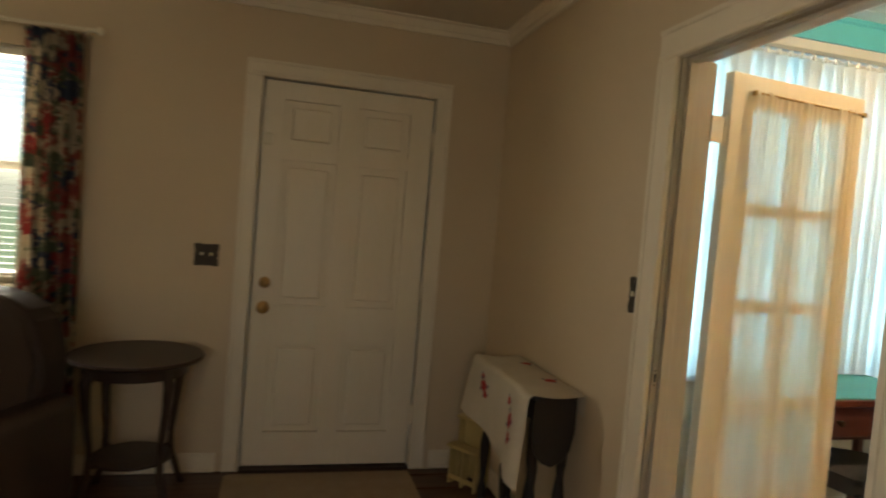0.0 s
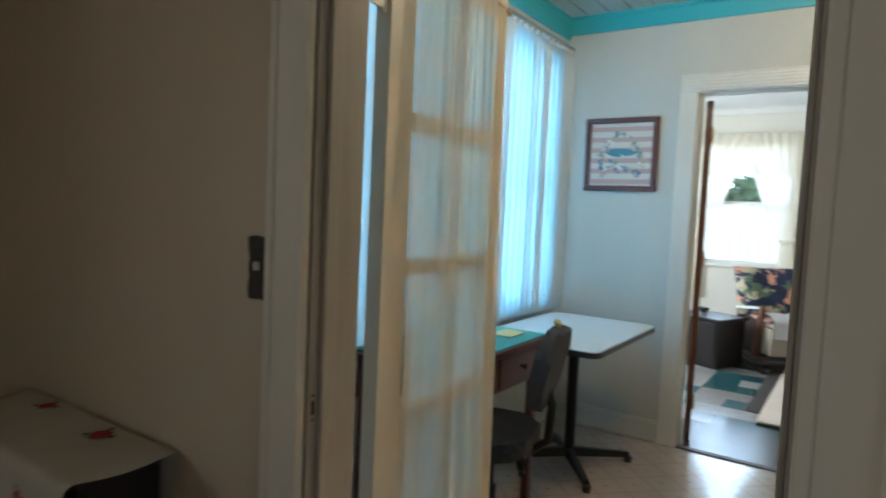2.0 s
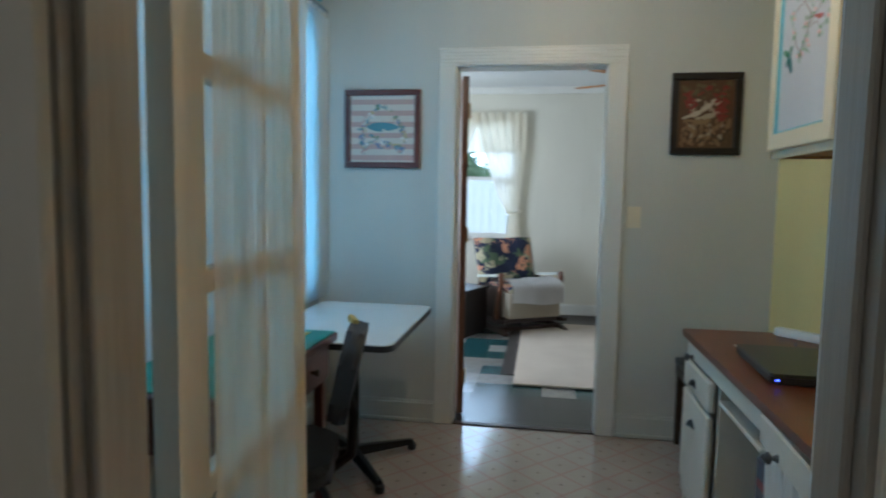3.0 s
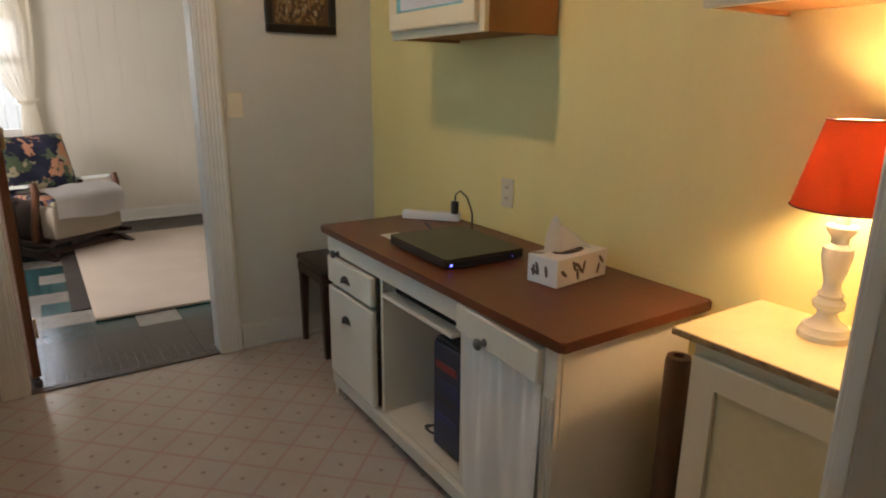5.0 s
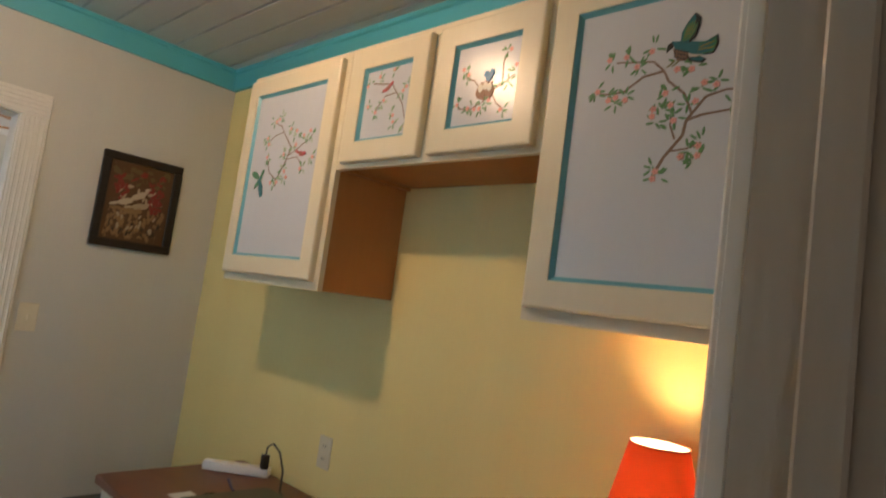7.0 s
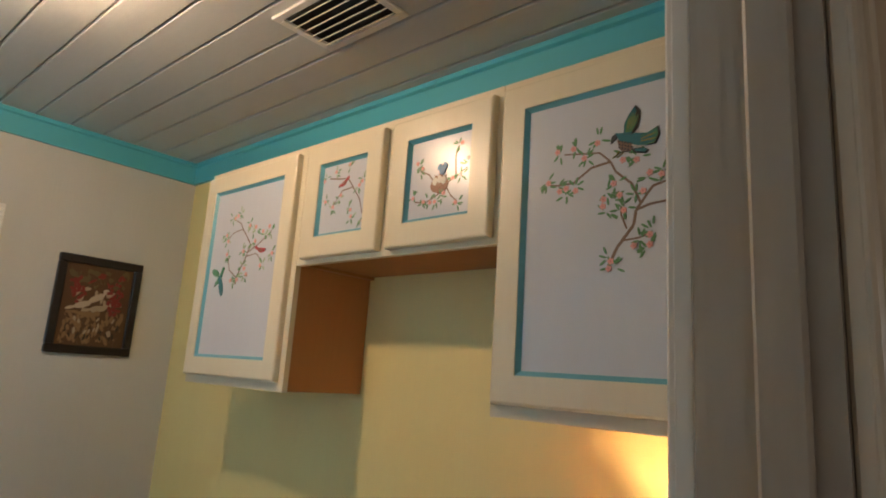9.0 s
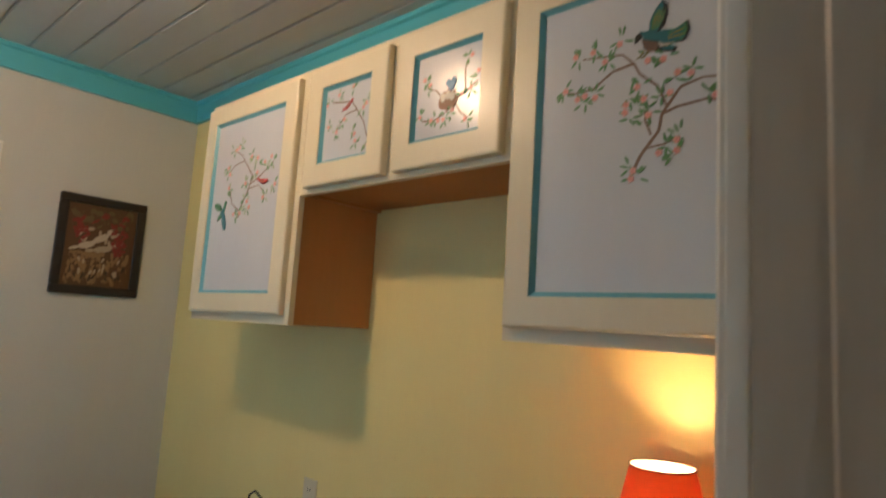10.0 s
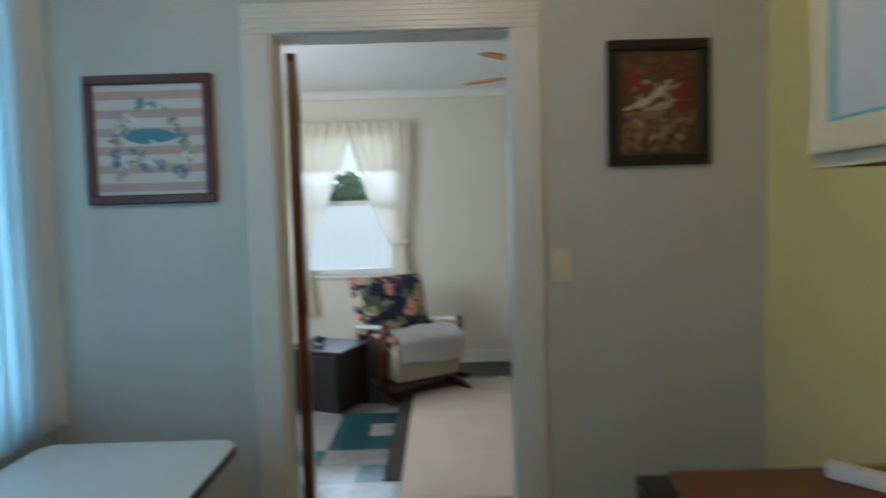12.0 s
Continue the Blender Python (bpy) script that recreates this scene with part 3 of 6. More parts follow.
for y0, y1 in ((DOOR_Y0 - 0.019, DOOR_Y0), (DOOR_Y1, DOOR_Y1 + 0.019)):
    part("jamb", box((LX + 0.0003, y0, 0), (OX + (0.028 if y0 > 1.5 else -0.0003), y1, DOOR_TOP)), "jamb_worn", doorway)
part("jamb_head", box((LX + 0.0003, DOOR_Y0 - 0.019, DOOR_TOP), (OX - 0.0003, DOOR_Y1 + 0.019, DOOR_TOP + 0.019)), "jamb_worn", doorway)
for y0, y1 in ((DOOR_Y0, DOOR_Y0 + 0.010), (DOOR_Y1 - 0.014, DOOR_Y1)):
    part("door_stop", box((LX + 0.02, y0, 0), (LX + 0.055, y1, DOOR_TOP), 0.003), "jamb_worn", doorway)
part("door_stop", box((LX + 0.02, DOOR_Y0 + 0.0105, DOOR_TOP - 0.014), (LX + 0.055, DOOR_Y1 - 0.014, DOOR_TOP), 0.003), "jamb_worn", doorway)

# doorway to the back room
doorway2 = thing("doorway_trim_2", "white fluted door casing of the back-room doorway", "door frame", kind="structure")
casing(doorway2, "x", FAR, -1, D2_Y0 - 0.006, D2_Y1 + 0.006, D2_TOP + 0.006, 0.10, 0.022, "white_trim", fluted=True)
for y0, y1 in ((D2_Y0 - 0.019, D2_Y0), (D2_Y1, D2_Y1 + 0.019)):
    part("jamb", box((FAR + 0.0003, y0, 0), (FARB - 0.0003, y1, D2_TOP)), "white_trim", doorway2)
part("jamb_head", box((FAR + 0.0003, D2_Y0 - 0.019, D2_TOP), (FARB - 0.0003, D2_Y1 + 0.019, D2_TOP + 0.019)), "white_trim", doorway2)
part("threshold", box((FAR - 0.01, D2_Y0, 0.0), (FAR + 0.035, D2_Y1, 0.008), 0.003), "dark_wood", doorway2, "dark worn threshold strip")

back_door = thing("door_3", "dark brown wooden door standing open into the back room", "door", pose(FARB + 0.02, 1.676, 0, 0, 0, 11.5), kind="structure")
part("leaf", box((0, -0.037, 0.012), (0.78, 0.0, 2.02), 0.003), "brown_door", back_door)
for z in (0.25, 1.1, 1.82):
    part("hinge", tube([(-0.006, -0.042, z - 0.045), (-0.006, -0.042, z + 0.045)], 0.006), "brass", back_door, "small brass hinge")

# front door with six panels
front = thing("door_1", "closed cream six-panel wooden front door", "door", pose(-0.235, 3.30, 0), kind="structure")
W, TOPZ = 0.89, 2.045
rows_z = ((0.20, 0.69), (0.885, 1.645), (1.715, 1.955))
cols_x = ((0.105, 0.385), (0.49, 0.767))
for x0, x1 in ((0, cols_x[0][0]), (cols_x[0][1], cols_x[1][0]), (cols_x[1][1], W)):
    part("stile", box((x0, 0.012, 0.02), (x1, 0.052, TOPZ), 0.0015), "trim_cream", front)
for z0, z1 in ((0.02, 0.20), (0.69, 0.885), (1.645, 1.715), (1.955, TOPZ)):
    for x0, x1 in cols_x:
        part("rail", box((x0, 0.0125, z0), (x1, 0.0515, z1)), "trim_cream", front)
for z0, z1 in rows_z:
    for x0, x1 in cols_x:
        bm = box((x0, 0.034, z0), (x1, 0.048, z1))
        add_box(bm, (x0 + 0.034, 0.020, z0 + 0.034), (x1 - 0.034, 0.0345, z1 - 0.034), 0.010)
        part("door_panel", bm, "trim_cream", front)
for z, r in ((1.0, 0.024), (0.872, 0.030)):
    bm = bmesh.new()
    add_lathe(bm, [(0.03, 0), (0.03, 0.006), (0.012, 0.010), (0.012, 0.03), (r, 0.038), (r * 1.05, 0.05), (r * 0.7, 0.062), (0.004, 0.066)], seg=20)
    bmesh.ops.transform(bm, matrix=pose(0.06, 0.012, z, 90, 0, 0), verts=bm.verts[:])
    part("door_knob" if z < 0.9 else "deadbolt", bm, "brass", front, "tarnished brass knob", True)
part("door_chain_plate", box((0.004, 0.004, 1.715), (0.05, 0.012, 1.775), 0.003), "ivory", front)
for z in (0.3, 1.0, 1.82):
    part("hinge", tube([(W + 0.004, 0.004, z - 0.05), (W + 0.004, 0.004, z + 0.05)], 0.007), "trim_cream", front)
# Unseen board added over the whole opening, to keep outside light out.
part("storm_door", box((-0.019, 0.07, -0.05), (W + 0.019, 0.115, 2.059)), "white_trim", front, "added unseen board blocking light behind the front door")
front_trim = thing("doorway_trim_3", "cream casing of the front door", "door frame", kind="structure")
casing(front_trim, "y", 3.30, -1, -0.245, 0.665, 2.055, 0.085, 0.02, "trim_cream")
part("sill", box((-0.24, 3.27, -0.011), (0.66, 3.36, 0.012), 0.003), "dark_wood", front_trim, "dark wooden door sill")


def window(name, axis, at, span, height, mat, label, bars=1, curtain_rail=0.0):
    """A sash window set in a wall opening: frame, sashes, panes and an inner sill."""
    w = thing(name, label, "window", kind="structure")
    a, b = span
    z0, z1 = height

    def blk(u0, u1, d0, d1, h0, h1, bev=0.003):
        return box((d0, u0, h0), (d1, u1, h1), bev) if axis == "x" else box((u0, d0, h0), (u1, d1, h1), bev)
    d0, d1 = at
    part("window_frame", blk(a, a + 0.04, d0, d1, z0, z1), mat, w)
    part("window_frame", blk(b - 0.04, b, d0, d1, z0, z1), mat, w)
    part("window_frame", blk(a + 0.04, b - 0.04, d0, d1, z1 - 0.04, z1), mat, w)
    part("window_frame", blk(a + 0.04, b - 0.04, d0, d1, z0, z0 + 0.05), mat, w)
    mid, c = (z0 + z1) / 2, (d0 + d1) / 2
    n = bars
    step = (b - a - 0.08) / n
    for k in range(n):
        u0, u1 = a + 0.04 + k * step, a + 0.04 + (k + 1) * step
        if k:
            part("mullion", blk(u0 - 0.02, u0 + 0.02, d0 + 0.01, d1 - 0.01, z0 + 0.05, z1 - 0.04), mat, w)
        part("meeting_rail", blk(u0 + 0.02 * (k > 0), u1 - 0.02 * (k < n - 1), c - 0.018, c + 0.018, mid - 0.02, mid + 0.02), mat, w)
        for h0, h1 in ((z0 + 0.05, mid - 0.02), (mid + 0.02, z1 - 0.04)):
            p = part("pane", blk(u0 + 0.02 * (k > 0), u1 - 0.02 * (k < n - 1), c - 0.002, c + 0.002, h0, h1, 0), "pane", w)
            p.visible_shadow = False
    return w


w1 = window("window_1", "y", (2.535, 2.60), (1.40, 3.78), (0.80, 2.24), "white_trim", "wide white sash window behind vertical blinds", 3)
part("window_sill", box((1.36, 2.45, 0.767), (3.82, 2.535, 0.80), 0.004), "white_trim", w1)
w2 = window("window_2", "y", (3.33, 3.40), (-2.6, -1.28), (0.93, 2.05), "trim_cream", "bright living room window behind a floral curtain", 2)
part("window_sill", box((-2.64, 3.24, 0.90), (-1.24, 3.33, 0.93), 0.004), "trim_cream", w2)
w3 = window("window_3", "x", (BACK + 0.03, BACK + 0.10), (1.50, 2.42), (0.86, 2.20), "white_trim", "white sash window looking onto greenery", 1)
part("window_sill", box((BACK - 0.04, 1.46, 0.835), (BACK + 0.03, 2.46, 0.86), 0.004), "white_trim", w3)

# Added sash, never in view; it dresses the south fill opening.
w4 = window("unseen_window", "y", (-2.58, -2.51), (-1.6, -0.3), (0.93, 2.05), "trim_cream", "added unseen cream sash window that brightens the front wall", 2)

# ---- outdoors ----
sky_board = bmesh.new()
add_box(sky_board, (58, -30, -0.4), (58.2, 45, 30))
solid("backdrop", sky_board, glow("hazy_sky", (0.93, 0.97, 1.0), 8.0), "pale hazy bright sky beyond the garden", "sky", "structure")


def tree(x, y, base, high, spread):
    t = thing("tree", "leafy green garden tree on the lawn", "tree", pose(x, y, base))
    rnd = random.Random(5)
    bm = bmesh.new()
    add_tube(bm, [(0, 0, 0), (0.04, 0.02, high * 0.35), (0.0, 0.05, high * 0.7)], [0.14, 0.11, 0.05])
    for k in range(9):
        a, z = k * 2.4, high * (0.35 + 0.04 * k)
        add_tube(bm, [(0.02, 0.02, z), (spread * 0.4 * math.cos(a), spread * 0.4 * math.sin(a), z + 0.5), (spread * 0.8 * math.cos(a), spread * 0.8 * math.sin(a), z + 0.8)], [0.05, 0.03, 0.012], 6)
    part("trunk", bm, "bark", t)
    vs, fs = [], []
    for k in range(3600):
        a, e = rnd.uniform(0, 6.283), rnd.uniform(-1, 1)
        r = spread * (rnd.random() ** 0.4) * (0.75 + 0.35 * math.sin(3 * a + 5 * e))
        c = Vector((r * math.cos(a) * math.sqrt(1 - e * e), r * math.sin(a) * math.sqrt(1 - e * e), high * 0.68 + 0.42 * high * e * rnd.uniform(0.4, 1)))
        u, s = Vector((rnd.gauss(0, 1), rnd.gauss(0, 1), rnd.gauss(0, 1))).normalized(), rnd.uniform(0.07, 0.13)
        w = u.cross(Vector((-0.67, -0.3, 0.67)) + Vector((rnd.gauss(0, 0.3), rnd.gauss(0, 0.3), rnd.gauss(0, 0.3)))).normalized()
        i = len(vs)
        vs += [c - u * s, c + w * s * 0.45, c + u * s, c - w * s * 0.45]
        fs.append((i, i + 1, i + 2, i + 3))
    me = bpy.data.meshes.new("crown")
    me.from_pydata(vs, [], fs)
    me.materials.append(M["leaf"])
    ob = new("crown", me)
    ob.parent = t


tree(15.4, 3.1, -0.4, 2.55, 1.15)
fence = thing("fence", "tall white board fence across the back garden", "fence", pose(11.2, 0, -0.4))
board = mesh("board", box((-0.012, -0.068, 0.0), (0.012, 0.068, 2.02), 0.004), "white_trim")
for k in range(70):
    o = new("board", board)
    o.parent = fence
    o.location = (0, -3.0 + 0.143 * k, 0)
for z in (0.4, 1.6):
    part("rail", box((0.0125, -3.1, z), (0.05, 7.1, z + 0.08)), "white_trim", fence)


# ---- office: upper cabinets ----
def cabinet_door(parent, x0, x1, z0, z1, y, name="door"):
    """Framed door with a recessed painted panel and blue bevels, its back on y."""
    th, st = 0.022, 0.062
    bm = ring(x0, x1, z0, z1, st, st, st, y, y + th, 0.007)
    d = part(name, bm, "cabinet_cream", parent)
    part("door_panel", box((x0 + st - 0.004, y + 0.002, z0 + st - 0.004), (x1 - st + 0.004, y + 0.010, z1 - st + 0.004)), "panel_white", d, "white panel with a hand-painted blossom branch")
    a0, a1, c0, c1, f, g, bw = x0 + st, x1 - st, z0 + st, z1 - st, y + th - 0.003, y + 0.0102, 0.010
    for q in (((a0, f, c0), (a0, f, c1), (a0 + bw, g, c1 - bw), (a0 + bw, g, c0 + bw)), ((a1, f, c1), (a1, f, c0), (a1 - bw, g, c0 + bw), (a1 - bw, g, c1 - bw)),
              ((a0, f, c1), (a1, f, c1), (a1 - bw, g, c1 - bw), (a0 + bw, g, c1 - bw)), ((a1, f, c0), (a0, f, c0), (a0 + bw, g, c0 + bw), (a1 - bw, g, c0 + bw))):
        bm = bmesh.new()
        front_v = [bm.verts.new(v) for v in q]
        back_v = [bm.verts.new((v[0], y + 0.004, v[2])) for v in q]
        bm.faces.new(front_v), bm.faces.new(back_v[::-1])
        for k in range(4):
            bm.faces.new((front_v[k], back_v[k], back_v[(k + 1) % 4], front_v[(k + 1) % 4]))
        part("bead", bm, "bead_blue", d, "blue painted bevel bead")
    return d


def upper_cabinet(x0, x1, z0, z1, doors, label):
    c = thing("wall_cabinet", label, "cabinet", pose(0, 0, 0), group="painted wall cabinets")
    for a, b in ((x0, x0 + 0.018), (x1 - 0.018, x1)):
        part("side_panel", box((a, YW + 0.001, z0 + 0.002), (b, 0.281, z1)), "raw_wood", c, "orange-brown bare wood side")
    part("bottom_panel", box((x0 + 0.018, YW + 0.001, z0 + 0.012), (x1 - 0.018, 0.281, z0 + 0.03)), "raw_wood", c, "orange-brown bare wood underside")
    part("top_panel", box((x0 + 0.018, YW + 0.001, z1 - 0.018), (x1 - 0.018, 0.281, z1)), "raw_wood", c)
    fy0, fy1 = 0.281, 0.300
    bm = ring(x0, x1, z0, z1, 0.03, 0.035, 0.03, fy0, fy1, 0.0015)
    for (a, b), (a2, b2) in zip(doors, doors[1:]):
        lo, hi = sorted((a, b, a2, b2))[1:3]
        part("centre_stile", box((lo - 0.01, fy0, z0 + 0.0355), (hi + 0.01, fy1 - 0.0005, z1 - 0.0305)), "cabinet_cream", c)
    part("face_frame", bm, "cabinet_cream", c)
    return c, [cabinet_door(c, a, b, z0 + 0.028 if z1 - z0 > 0.5 else z0 + 0.015, z1 - 0.025, 0.3005) for a, b in doors]


cabA, dA = upper_cabinet(2.600, 3.20, 1.496, 2.272, [(2.624, 3.185)], "cream wall cabinet with a bird and blossom panel")
cabB, dB = upper_cabinet(1.828, 2.599, 1.880, 2.272, [(2.222, 2.562), (1.843, 2.187)], "short cream wall cabinet with two small painted doors")
cabC, dC = upper_cabinet(1.175, 1.827, 1.497, 2.272, [(1.215, 1.815)], "tall cream wall cabinet with a flying bird panel")


# ---- paintings on the cabinet doors ----
P = {n: material("paint_" + n, c, 0.45, None, 60, 200, 0.6, 0.05) for n, c in dict(
    bark=(0.20, 0.12, 0.08), leaf=(0.10, 0.24, 0.09), pale_leaf=(0.30, 0.40, 0.22), pink=(0.72, 0.33, 0.28), deep_pink=(0.55, 0.16, 0.17),
    red=(0.42, 0.04, 0.04), teal=(0.012, 0.14, 0.17), green=(0.05, 0.20, 0.09), olive=(0.22, 0.20, 0.05), nest=(0.23, 0.10, 0.045), egg=(0.55, 0.50, 0.42), blue=(0.06, 0.22, 0.42), black=(0.02, 0.02, 0.02)).items()}


class Panel:
    """Flat paintwork on a door's panel; (u, v) run from 0 to 1, u away from the corner wall."""

    def __init__(self, door, x0, x1, z0, z1, seed):
        st = 0.062
        self.door, self.a, self.w, self.c, self.h = door, x1 - st, x1 - x0 - 2 * st, z0 + st, z1 - z0 - 2 * st
        self.bms, self.rnd, self.lift = {}, random.Random(seed), 0

    def at(self, u, v):
        return Vector((self.a - u * self.w, self.c + v * self.h))

    def bm(self, paint):
        return self.bms.setdefault(paint, bmesh.new())

    def shape(self, paint, pts, level=0):
        self.lift += 1
        y = 0.3005 + 0.0104 + 0.0003 * level + 0.000004 * self.lift
        add_prism(self.bm(paint), [tuple(p) for p in pts], "y", 0.3005 + 0.0098, y)

    def blob(self, paint, c, rx, rz, turn=0.0, level=0, n=9, rough=0.0):
        ca, sa = math.cos(turn), math.sin(turn)
        pts = []
        for k in range(n):
            a, r = 2 * math.pi * k / n, 1 + self.rnd.uniform(-rough, rough)
            p, q = rx * r * math.cos(a), rz * r * math.sin(a)
            pts.append(c + Vector((p * ca - q * sa, p * sa + q * ca)))
        self.shape(paint, pts, level)

    def branch(self, uv, w0=0.0035, w1=0.0016, paint="bark"):
        pts = [self.at(*p) for p in uv]
        for k in range(len(pts) - 1):
            d = pts[k + 1] - pts[k]
            n = Vector((-d.y, d.x)).normalized()
            a = w0 + (w1 - w0) * k / max(len(pts) - 1, 1)
            b = w0 + (w1 - w0) * (k + 1) / max(len(pts) - 1, 1)
            self.shape(paint, [pts[k] + n * a, pts[k] - n * a, pts[k + 1] - n * b, pts[k + 1] + n * b], 0)

    def spray(self, u, v, size=0.014, flowers=1, leaves=6, pale=False):
        c = self.at(u, v)
        for k in range(leaves):
            t = self.rnd.uniform(0, 6.28)
            self.blob("pale_leaf" if pale and k % 2 else "leaf", c + Vector((math.cos(t), math.sin(t))) * size * self.rnd.uniform(0.6, 1.5), size * 0.62, size * 0.17, t, 1)
        for k in range(flowers):
            t, r = self.rnd.uniform(0, 6.28), size * self.rnd.uniform(0.3, 1.3)
            f = c + Vector((math.cos(t), math.sin(t))) * r
            for j in range(5):
                self.blob("pink", f + Vector((math.cos(j * 1.257), math.sin(j * 1.257))) * size * 0.27, size * 0.26, size * 0.21, j * 1.257, 2, 7)
            self.blob("deep_pink", f, size * 0.14, size * 0.14, 0, 3, 6)

    def bird(self, u, v, size, turn, body, wing, tail):
        c = self.at(u, v)
        d = Vector((math.cos(turn), math.sin(turn)))
        n = Vector((-d.y, d.x))
        n = n if n.y > 0 else -n
        self.blob(body, c, size, size * 0.48, turn, 3, 12)
        self.blob(body, c - d * size * 1.05 + n * size * 0.25, size * 0.38, size * 0.33, turn, 3, 10)
        self.shape("black", [c - d * size * 1.38 + n * size * 0.36, c - d * size * 1.75 + n * size * 0.22, c - d * size * 1.38 + n * size * 0.14], 4)
        self.shape(tail, [c + d * size * 0.7 + n * size * 0.28, c + d * size * 2.0 + n * size * 0.55, c + d * size * 2.1 + n * size * 0.05, c + d * size * 0.7 - n * size * 0.25], 4)
        self.blob(wing, c + d * size * 0.25, size * 0.7, size * 0.24, turn + 0.2, 4, 9)

    def done(self):
        for paint, bm in self.bms.items():
            tagged(part("painted_" + paint, bm, P[paint], self.door), "hand-painted " + paint.replace("_", " ") + " brushwork", kind="stuff")


ZB, ZT = 1.528, 2.237
a = Panel(dA[0], 2.624, 3.185, ZB, ZT, 1)
a.branch([(0.45, 0.42), (0.45, 0.46), (0.55, 0.57), (0.60, 0.65), (0.52, 0.71), (0.47, 0.745), (0.42, 0.79), (0.29, 0.83)])
a.branch([(0.45, 0.75), (0.34, 0.74), (0.24, 0.70)], 0.002), a.branch([(0.56, 0.60), (0.70, 0.64), (0.80, 0.68), (0.87, 0.71)], 0.0025)
a.branch([(0.55, 0.58), (0.70, 0.59)], 0.002), a.branch([(0.45, 0.46), (0.33, 0.51), (0.29, 0.59)], 0.0025), a.branch([(0.70, 0.59), (0.78, 0.54)], 0.0016)
for q in ((0.29, 0.83), (0.40, 0.85), (0.24, 0.70), (0.56, 0.78), (0.22, 0.73), (0.86, 0.71), (0.78, 0.69), (0.90, 0.58), (0.62, 0.66), (0.50, 0.62), (0.28, 0.60), (0.45, 0.46), (0.56, 0.47), (0.80, 0.52), (0.40, 0.44), (0.66, 0.72), (0.52, 0.53)):
    a.spray(*q, 0.015, 1, 6, True)
a.bird(0.76, 0.605, 0.018, 0.2, "red", "nest", "red")
a.bird(0.20, 0.46, 0.022, 2.2, "green", "teal", "green"), a.blob("green", a.at(0.13, 0.50), 0.026, 0.012, 0.4, 4), a.blob("teal", a.at(0.24, 0.41), 0.034, 0.012, 1.2, 4)
a.done()
b = Panel(dB[0], 2.222, 2.562, 1.90, ZT, 2)
b.branch([(0.18, 0.82), (0.40, 0.78), (0.58, 0.76), (0.70, 0.62), (0.85, 0.43), (0.93, 0.22)], 0.0022), b.branch([(0.70, 0.62), (0.48, 0.60), (0.30, 0.40)], 0.002)
for q in ((0.12, 0.84), (0.32, 0.88), (0.60, 0.92), (0.88, 0.72), (0.80, 0.60), (0.15, 0.50), (0.30, 0.36), (0.42, 0.48), (0.66, 0.34), (0.72, 0.18), (0.90, 0.14)):
    b.spray(*q, 0.012, 1, 5, True)
b.bird(0.50, 0.70, 0.014, 2.6, "red", "nest", "red")
b.done()
c = Panel(dB[1], 1.843, 2.187, 1.90, ZT, 3)
c.branch([(0.20, 0.62), (0.34, 0.56), (0.44, 0.44)], 0.002), c.branch([(0.60, 0.40), (0.76, 0.46), (0.74, 0.72), (0.78, 0.84)], 0.002), c.branch([(0.76, 0.46), (0.92, 0.55)], 0.0018)
c.branch([(0.62, 0.36), (0.70, 0.24), (0.80, 0.16)], 0.002), c.branch([(0.14, 0.24), (0.30, 0.20), (0.50, 0.28)], 0.002)
for k in range(26):
    c.blob("nest", c.at(0.52 + 0.02 * math.cos(k), 0.42 + 0.015 * math.sin(2 * k)), 0.030 - 0.0004 * k, 0.004, k * 0.8, 2 + k % 3, 8)
c.blob("nest", c.at(0.52, 0.40), 0.030, 0.022, 0, 2, 14, 0.05)
for u, v in ((0.45, 0.45), (0.52, 0.47), (0.58, 0.45)):
    c.blob("egg", c.at(u, v), 0.0085, 0.011, 0, 5)
c.blob("blue", c.at(0.56, 0.58), 0.011, 0.014, 0.3, 5), c.blob("blue", c.at(0.51, 0.62), 0.006, 0.009, 0.5, 6), c.blob("blue", c.at(0.60, 0.63), 0.006, 0.010, -0.5, 6)
for q in ((0.16, 0.70), (0.20, 0.62), (0.78, 0.86), (0.92, 0.60), (0.84, 0.46), (0.12, 0.32), (0.26, 0.20), (0.36, 0.22), (0.48, 0.20), (0.56, 0.24), (0.80, 0.14), (0.70, 0.45)):
    c.spray(*q, 0.012, 1, 5)
c.done()
d = Panel(dC[0], 1.215, 1.815, ZB, ZT, 4)
d.branch([(0.43, 0.37), (0.47, 0.435), (0.54, 0.505), (0.55, 0.556), (0.57, 0.577), (0.53, 0.65), (0.46, 0.70), (0.435, 0.74), (0.385, 0.78), (0.295, 0.79), (0.21, 0.80)], 0.0035)
d.branch([(0.57, 0.577), (0.62, 0.63), (0.70, 0.645), (0.82, 0.63)], 0.003), d.branch([(0.55, 0.556), (0.61, 0.57), (0.72, 0.577), (0.80, 0.55)], 0.003)
d.branch([(0.435, 0.74), (0.345, 0.73), (0.26, 0.685), (0.18, 0.685), (0.125, 0.695)], 0.0028), d.branch([(0.51, 0.495), (0.485, 0.545), (0.485, 0.575)], 0.002), d.branch([(0.485, 0.455), (0.56, 0.46), (0.62, 0.475)], 0.002)
